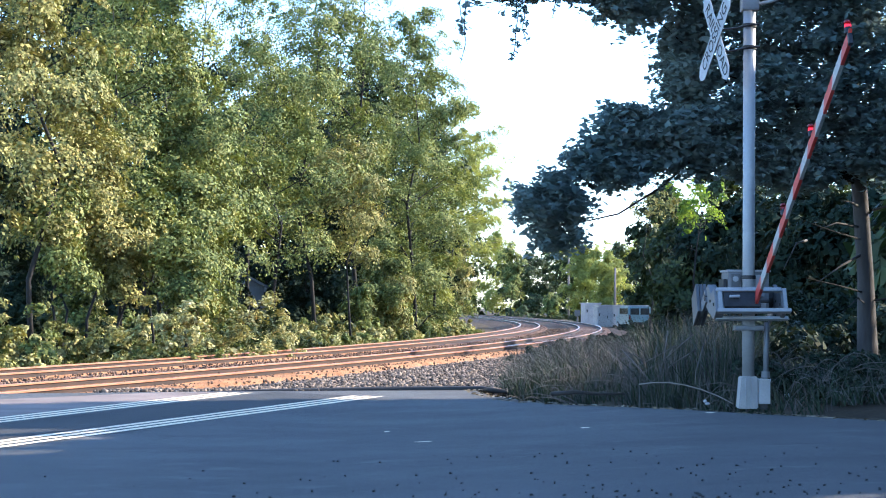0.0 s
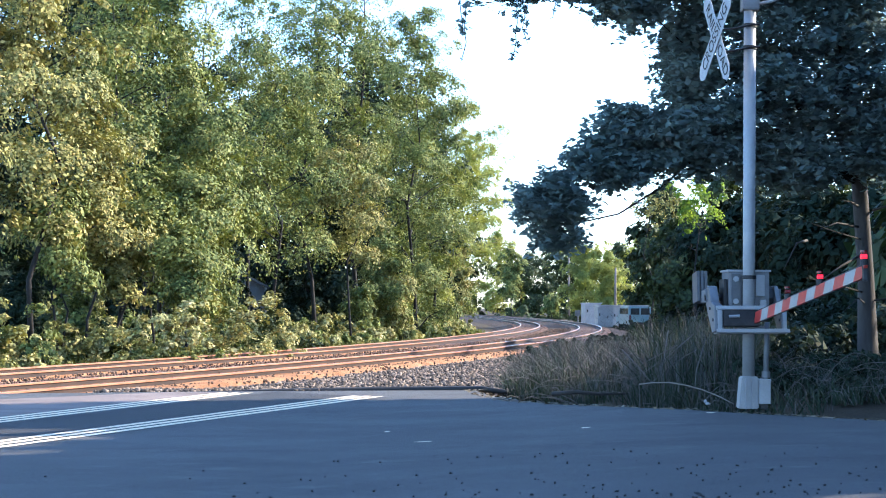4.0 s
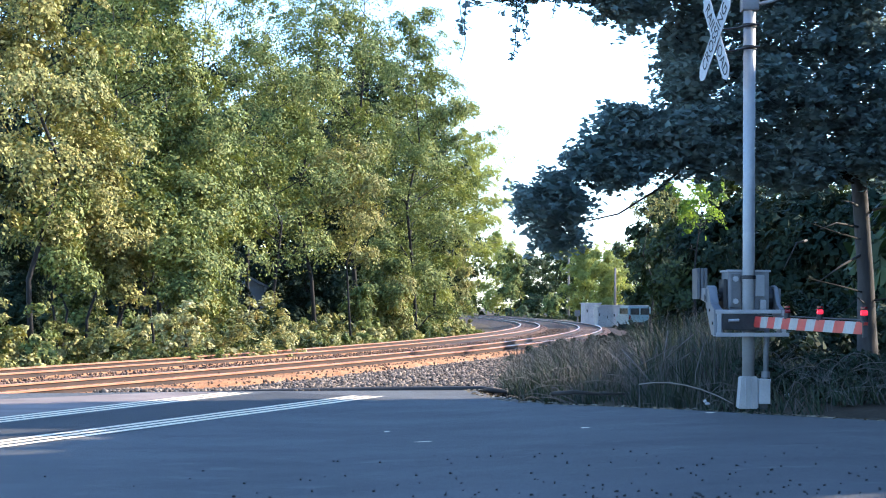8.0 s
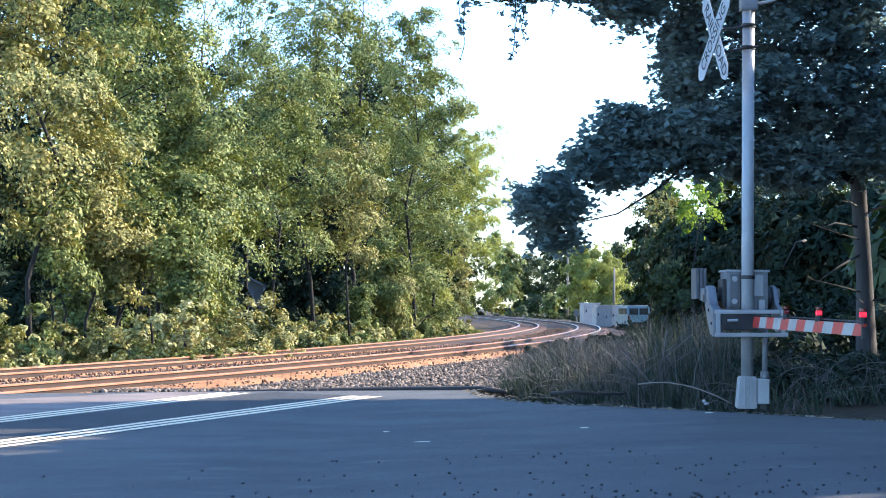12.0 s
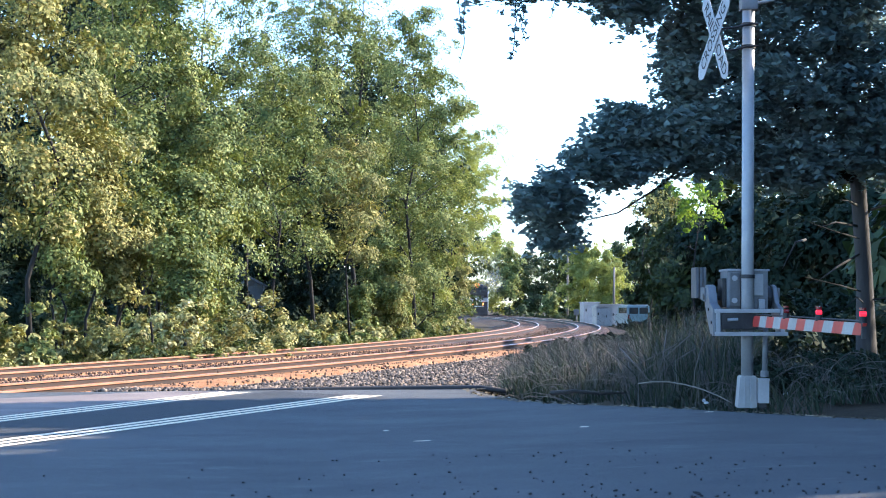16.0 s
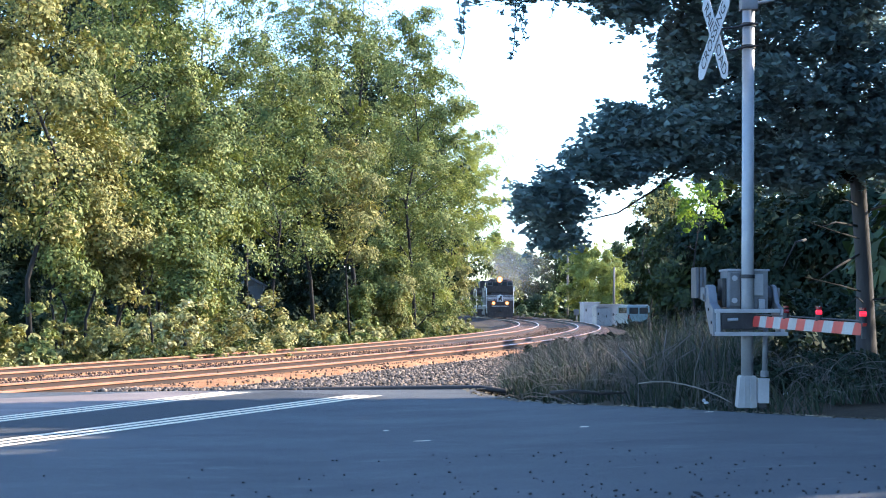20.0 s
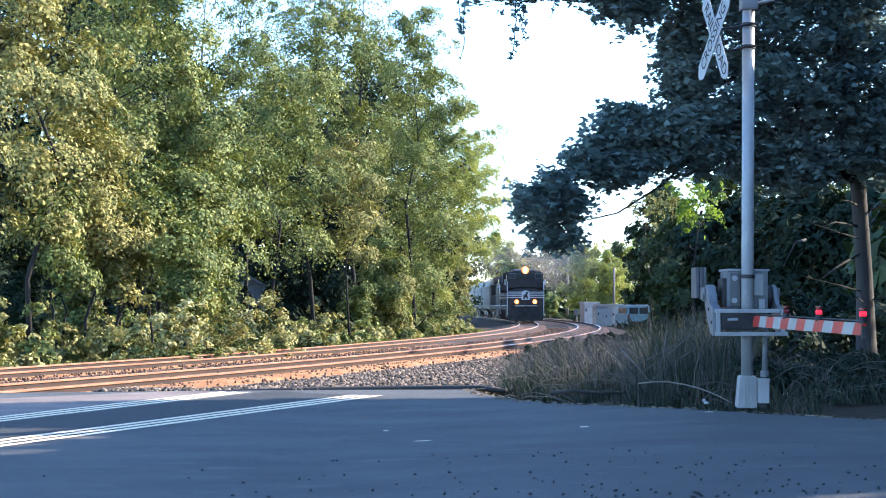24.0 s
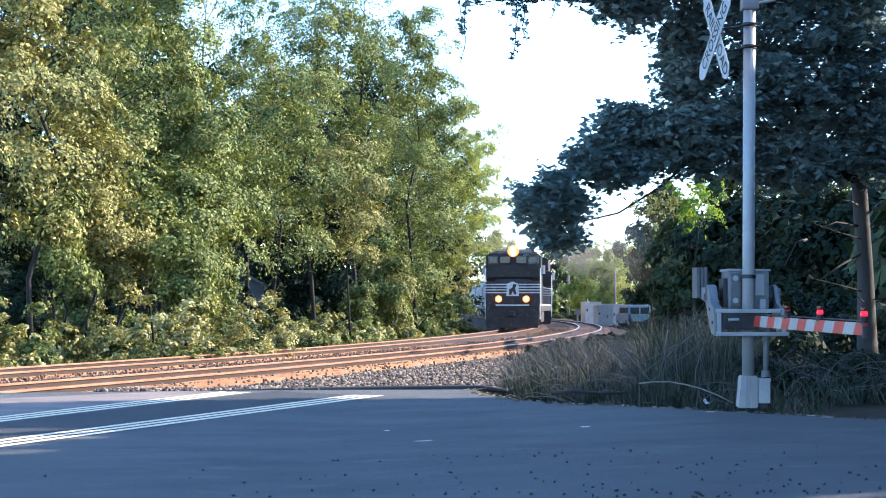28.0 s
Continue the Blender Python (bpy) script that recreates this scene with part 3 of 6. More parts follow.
def gate_arm():
    """The part that swings: bracket frame, counterweights, striped arm and its lamps. The shaft runs along x; the arm points towards -y."""
    g = thing("boom_barrier", "red and white striped boom with red lamps on swinging bracket", "boom barrier", at=pose(*PIVOT))
    for x, w in ((-0.37, 0.05), (0.37, 0.025)):
        bm = prism(bmesh.new(), [(0.12, 0.06), (0.04, 0.14), (-0.1, 0.12), (-0.26, -0.08), (-0.5, -0.14), (-0.52, -0.44), (-0.3, -0.44), (0.0, -0.2), (0.14, -0.06)], x - w, x + w, "x")
        bmesh.ops.bevel(bm, geom=list(bm.edges), offset=0.006, segments=1, affect="EDGES")
        pl = part("support_plate", bm, BOX_GREY, g, "grey side plate of the swinging bracket")
        for yy, zz in ((0.02, 0.03), (-0.2, -0.15), (-0.42, -0.3)):
            part("bolt", tubed([(x - w - 0.012, yy, zz), (x + w + 0.012, yy, zz)], 0.018, 8), DARK_STEEL, pl)
    cw = part("counterweight_arm", prism(bmesh.new(), [(0.0, -0.06), (0.72, 0.0), (0.72, 0.12), (0.0, 0.1)], -0.44, -0.41, "x"), BOX_GREY, g, "grey counterweight arm")
    for i in range(3):
        part("counterweight", boxed(-0.49 + i * 0.045, 0.34, -0.02, -0.452 + i * 0.045, 0.74, 0.35, bevel=0.008), CASE_DARK, cw, "flat dark grey counterweight plate")
    part("counterweight_arm", prism(bmesh.new(), [(0.0, -0.06), (0.72, 0.0), (0.72, 0.12), (0.0, 0.1)], 0.42, 0.45, "x"), BOX_GREY, g, "grey counterweight arm")
    for z0, x1 in ((-0.19, 0.35), (-0.455, 0.44)):
        part("frame_bar", boxed(-0.4, -0.55, z0, x1, -0.49, z0 + 0.045, bevel=0.007), ALU, g, "aluminium bracket cross bar")
    part("frame_bar", boxed(-0.4, -0.35, -0.455, 0.44, -0.3, -0.415, bevel=0.007), ALU, g, "aluminium bracket cross bar")
    for x in (-0.385, 0.36):
        part("frame_post", boxed(x, -0.54, -0.455, x + 0.045, -0.5, -0.15, bevel=0.006), ALU, g)
    part("arm_clamp", boxed(-0.32, -0.53, -0.38, 0.1, -0.4, -0.19, bevel=0.012), DARK_STEEL, g, "dark steel arm clamp")
    part("clamp_pin", tubed([(-0.26, -0.56, -0.27), (-0.14, -0.56, -0.265)], 0.018, 10), ALU, g)
    part("shear_bolt", tubed([(0.1, -0.5, -0.3), (0.2, -0.5, -0.3)], 0.02, 8), DARK_STEEL, g)
    y, i = -0.55, 0
    while y > -5.7:
        ln = 0.406 if y > -5.2 else 0.30
        h0 = 0.064 - 0.002 * -y
        h1 = 0.064 - 0.002 * -(y - ln)
        bm = bmesh.new()
        lean = 0.06
        for a in (ARM_X - 0.016, ARM_X + 0.016):
            for yy, zz in ((y - lean, h0), (y - ln - lean, h1), (y - ln + lean, -h1), (y + lean, -h0)):
                bm.verts.new((a, yy, zz - ARM_DROP))
        v = list(bm.verts)
        for q in ((0, 1, 2, 3), (7, 6, 5, 4), (0, 4, 5, 1), (1, 5, 6, 2), (2, 6, 7, 3), (3, 7, 4, 0)):
            bm.faces.new([v[j] for j in q])
        part("arm_stripe", bm, RED_STRIPE if i % 2 == 0 else WHITE_STRIPE, g, "red band of the arm" if i % 2 == 0 else "white band of the arm")
        y -= ln
        i += 1
    tip = y
    part("arm_end_cap", boxed(ARM_X - 0.02, tip - 0.03, -ARM_DROP - 0.08, ARM_X + 0.02, tip + 0.02, -ARM_DROP + 0.06), DARK_STEEL, g)
    part("lamp_cable", tubed([(ARM_X + 0.02, -0.6, -ARM_DROP + 0.08), (ARM_X + 0.02, -3, -ARM_DROP + 0.075), (ARM_X + 0.02, tip, -ARM_DROP + 0.07)], 0.008, 6), DARK_STEEL, g)
    for yy, lit in ((-2.4, False), (-3.97, True), (tip + 0.02, True)):
        lamp = part("arm_lamp", tubed([(ARM_X, yy, -ARM_DROP + 0.05), (ARM_X, yy, -ARM_DROP + 0.11)], 0.035, 12), DARK_STEEL, g, "small gate arm lamp")
        part("lens", tubed([(ARM_X - 0.026, yy, -ARM_DROP + 0.13), (ARM_X + 0.026, yy, -ARM_DROP + 0.13)], 0.025, 14), LAMP_RED if lit else LENS_DARK, lamp, "glowing red lens" if lit else "unlit red lens")
        part("lamp_hood", tubed([(ARM_X, yy, -ARM_DROP + 0.165), (ARM_X, yy, -ARM_DROP + 0.185)], 0.03, 12), LENS_DARK, lamp)
    return g


gate = gate_arm()


# ---- plants ----
LEAF_PLAIN = np.array([(0, -0.5, 0), (0.3, 0.0, 0.06), (0, 0.55, 0), (-0.3, 0.0, 0.06)])
LEAF_SIMPLE = np.array([(0.33, -0.42, 0), (0, 0.62, 0.05), (-0.33, -0.42, 0)])
LEAF_LOBED = np.array([(0, -0.5, 0), (0.5, -0.15, 0.0), (0.24, 0.05, 0.05), (0, 0.6, 0.03), (-0.24, 0.05, 0.05), (-0.5, -0.15, 0.0)])


def leaves_mesh(name, centres, sizes, material, rng, shape=LEAF_PLAIN, droop=0.8, faces_to=None):
    """One leaf at each centre, with its own turn. faces_to: the way that each leaf's upper side looks, more or less; without it most lie rather flat."""
    n = len(centres)
    up = np.zeros((n, 3)) + (0, 0, 1) if faces_to is None else faces_to
    up = up + rng.normal(0, droop * 0.55, (n, 3))
    up /= np.linalg.norm(up, axis=1)[:, None] + 1e-9
    t = np.cross(up, rng.normal(0, 1, (n, 3)))
    t /= np.linalg.norm(t, axis=1)[:, None] + 1e-9
    w = np.cross(up, t)
    P = shape[None, :, :] * sizes[:, None, None]
    V = P[:, :, 0, None] * t[:, None, :] + P[:, :, 1, None] * w[:, None, :] + P[:, :, 2, None] * up[:, None, :] + np.asarray(centres)[:, None, :]
    k = shape.shape[0]
    return raw_mesh(name, V.reshape(-1, 3), np.arange(n * k).reshape(n, k), material, k)


def spray(rng, centre, radius, flat, n, out=(0, 0, 0), droop=0.3):
    """One bough: a drooping pad of leaves, denser at its rim. Gives the leaves' places and the way each looks."""
    out = np.array(out, float)
    axis = out * 0.8 + (0, 0, 0.6) + rng.normal(0, 0.22, 3)
    axis /= np.linalg.norm(axis)
    u = np.cross(axis, (0.31, 0.95, 0.05))
    u /= np.linalg.norm(u)
    v = np.cross(axis, u)
    a, r = rng.uniform(0, 2 * math.pi, n), rng.random(n) ** 0.55
    lobed = 0.72 + 0.28 * np.cos(a * rng.integers(3, 6) + rng.uniform(0, 6.28))
    r = r * lobed
    h = flat * (rng.random(n) * 1.2 - 0.8) * np.sqrt(np.maximum(0.0, 1 - r * r))
    side = np.cos(a)[:, None] * u + np.sin(a)[:, None] * v
    p = radius * (r[:, None] * side + h[:, None] * axis)
    p[:, 2] -= radius * droop * r * r
    look_to = axis + side * (0.75 * r)[:, None]
    return np.concatenate([p + centre, look_to / (np.linalg.norm(look_to, axis=1)[:, None] + 1e-9)], 1)


def limb_tubes(bm, rng, start, ends, r0):
    for e in ends:
        a, b = Vector(start), Vector(e)
        mid = a.lerp(b, 0.5) + Vector(rng.normal(0, 0.18, 3)) * (b - a).length * 0.3
        mid.z += 0.1 * (b - a).length
        tube(bm, [a, a.lerp(mid, 0.6), mid, mid.lerp(b, 0.5), b], [r0, r0 * 0.75, r0 * 0.5, r0 * 0.32, r0 * 0.12], 6, caps=False)


def tree(x, y, top, low, half, material, label, seed, leaf=0.13, boughs=150, per=118, bark=None, shape=LEAF_PLAIN, group="woodland trees", gap=0.0, base=None, limbs=6, size=0.66, lobes=12, lean=0.0):
    """A tree with a tapered trunk, limbs and a crown of many leafy boughs, gathered in lobes, between the heights low and top."""
    rng = np.random.default_rng(seed)
    if material in (LEAF_DIM, LEAF_DEEP) or y > 88:
        shape = LEAF_SIMPLE
    z0 = ground_z(x, y) - 0.1 if base is None else base
    t = thing("tree", label, "tree", group, at=pose(x, y, z0))
    top, low = top - z0, low - z0
    mid, hz = (top + low) / 2, (top - low) / 2
    # branches: rising from the trunk, spreading and drooping at the tip
    count = max(6, int(lobes * 1.35))
    branch = []
    for i in range(count):
        f = ((i + 0.5) / count) ** 0.85 * 2 - 1
        a = i * 2.4 + rng.uniform(-0.4, 0.4)
        w = math.sqrt(max(0.05, 1 - max(0.0, f) ** 2 * 0.9 - max(0.0, -f) ** 2 * 0.55))
        ln = half * w * rng.uniform(0.6, 1.2)
        branch.append((np.array((math.cos(a), math.sin(a), 0.0)), ln, mid + f * hz, rng.uniform(0.25, 0.6) * ln * (1.4 if f > 0.5 else 1.0), f))

    def along(bh, q):
        """The place at q on a branch, from the trunk to the tip."""
        way, ln, z, rise, _ = bh
        return way * (ln * q) + (lean * min(1.0, 0.4 + 0.6 * q), 0, z - rise + rise * (1.75 * q - 0.75 * q * q))

    pads = []
    weights = np.array([0.35 + bh[1] / half for bh in branch])
    picks = rng.choice(count, size=int(boughs * 1.1), p=weights / weights.sum())
    for k in picks:
        bh = branch[k]
        far = 1.05 - 0.75 * rng.random() ** 1.5
        off = rng.normal(0, 1, 3) * (0.17 * bh[1] + 0.1) * (1, 1, 0.5)
        c = along(bh, far) + off + (0, 0, 0.08 * bh[1])
        if gap and noise.noise((c[0] * 0.5 + seed, c[1] * 0.5, c[2] * 0.5)) < gap - 0.3:
            continue
        if c[2] > 0.3:
            o = bh[0] * (0.35 + 0.5 * far) + off / (np.linalg.norm(off) + 1e-6) * 0.55 + (0, 0, 0.35 * max(0.0, bh[4]))
            pads.append(spray(rng, c, size * rng.uniform(0.5, 1.2), rng.uniform(0.25, 0.55), int(per * 0.8 * rng.uniform(0.6, 1.3)), o, rng.uniform(0.1, 0.5)))
    pts = np.concatenate(pads)
    # the leaves deep inside the crown, which close it
    inner = []
    for bh in branch:
        for q in range(max(6, int(len(pts) * 0.17 / count))):
            p = rng.normal(0, 1, 3)
            inner.append(np.concatenate([along(bh, rng.uniform(0.05, 0.8)) + p * (0.16 * bh[1] + 0.08) * (1, 1, 0.8) - (0, 0, 0.1 * bh[1]), p + (0, 0, 0.3)]))
    inner = np.array(inner)
    open_to = np.array([not gap or noise.noise((c[0] * 0.5 + seed, c[1] * 0.5, c[2] * 0.5)) > gap - 0.3 for c in inner])
    inner = inner[(inner[:, 2] > 0.2) & open_to]
    sizes = np.concatenate([leaf * rng.uniform(0.5, 1.2, len(pts)), leaf * rng.uniform(0.8, 1.4, len(inner))])
    pts = np.concatenate([pts, inner])
    me = leaves_mesh("crown", pts[:, :3], sizes, material, rng, shape, 0.7, pts[:, 3:])
    cr = new("crown", me)
    cr.parent = t
    r = max(0.04, 0.005 * top)
    bend = rng.normal(0, 0.4, (4, 2)) * min(1.0, top / 12)
    pts_t = [(0, 0, -0.2), (bend[0][0] * 0.3, bend[0][1] * 0.3, top * 0.18), (bend[1][0], bend[1][1], top * 0.4), (bend[2][0], bend[2][1], top * 0.6), (bend[3][0], bend[3][1], top * 0.85)]
    part("trunk", tubed(pts_t, [r * 1.35, r, r * 0.8, r * 0.5, r * 0.1], 10), bark or BARK, t, "", True)
    zs, bx, by = [p[2] for p in pts_t], [p[0] for p in pts_t], [p[1] for p in pts_t]
    for bh in sorted(branch, key=lambda q: -q[1])[:limbs * 2]:
        way, ln, z, rise, _ = bh
        zz = min(top * 0.85, z - rise)
        kx, ky = float(np.interp(zz, zs, bx)), float(np.interp(zz, zs, by))
        mids = [Vector(along(bh, q)) + Vector(rng.normal(0, 0.05 * ln, 3)) for q in (0.35, 0.6, 0.85, 1.0)]
        rb = r * 0.55 * min(1.0, 1.25 - zz / top)
        bm = bmesh.new()
        tube(bm, [(kx, ky, zz), *mids], [rb, rb * 0.75, rb * 0.5, rb * 0.3, rb * 0.12], 6, caps=False)
        side = mids[1] + Vector((way[1], -way[0], 0.4)) * ln * 0.35
        tube(bm, [mids[0], mids[0].lerp(side, 0.55) + Vector((0, 0, 0.05 * ln)), side], [rb * 0.6, rb * 0.35, rb * 0.1], 5, caps=False)
        part("limb", bm, bark or BARK, t, "", True)
    return t


def bush_leaves(half, height, seed, leaf, n):
    """Leaf places, the ways they look and their sizes for a rounded mound of leafy boughs."""
    rng = np.random.default_rng(seed)
    pts = []
    for i in range(max(4, int(n / 90))):
        a, r = rng.uniform(0, 6.28), half * rng.random() ** 0.6
        c = np.array([r * math.cos(a), r * math.sin(a), height * rng.uniform(0.15, 0.85) * (1.05 - 0.5 * (r / half) ** 2)])
        pts.append(spray(rng, c, rng.uniform(0.3, 0.55) * max(0.5, half * 0.6), rng.uniform(0.5, 0.8), 90, (math.cos(a) * r / half, math.sin(a) * r / half, 0.4), 0.5))
    pts = np.concatenate(pts)
    pts = pts[pts[:, 2] > 0.02]
    return pts, leaf * rng.uniform(0.6, 1.4, len(pts)), rng


def bush(x, y, half, height, material, label, seed, leaf=0.12, n=900, group="trackside brush"):
    pts, sizes, rng = bush_leaves(half, height, seed, leaf, n)
    t = new("bush", leaves_mesh("bush", pts[:, :3], sizes, material, rng, LEAF_SIMPLE if material in (LEAF_DIM, LEAF_WEED, LEAF_DEEP) or y > 60 else LEAF_PLAIN, 0.85, pts[:, 3:]))
    t.matrix_basis = pose(x, y, ground_z(x, y) - 0.12)
    return tagged(t, label, "bush", group)


def thicket(name, label, spots, material):
    """Undergrowth that nobody could count: mounds at (x, y, half, height, leaf, leaves)."""
    P, S = [], []
    for k, (x, y, half, height, leaf, n) in enumerate(spots):
        pts, sizes, rng = bush_leaves(half, height, 7000 + k, leaf, n)
        pts[:, :3] += (x, y, ground_z(x, y) - 0.12)
        P.append(pts)
        S.append(sizes)
    P, S = np.concatenate(P), np.concatenate(S)
    ob = new(name, leaves_mesh(name, P[:, :3], S, material, np.random.default_rng(5), LEAF_SIMPLE, 0.7, P[:, 3:]))
    return tagged(ob, label, "undergrowth", kind="stuff")


GREEN, YELLOW, DEEP, PALE = "tall broadleaf tree with sunlit green leaves", "tall broadleaf tree with yellowing autumn leaves", "broadleaf tree with shade put into its dark leaves", "distant broadleaf tree, haze and sun put into its pale leaves"
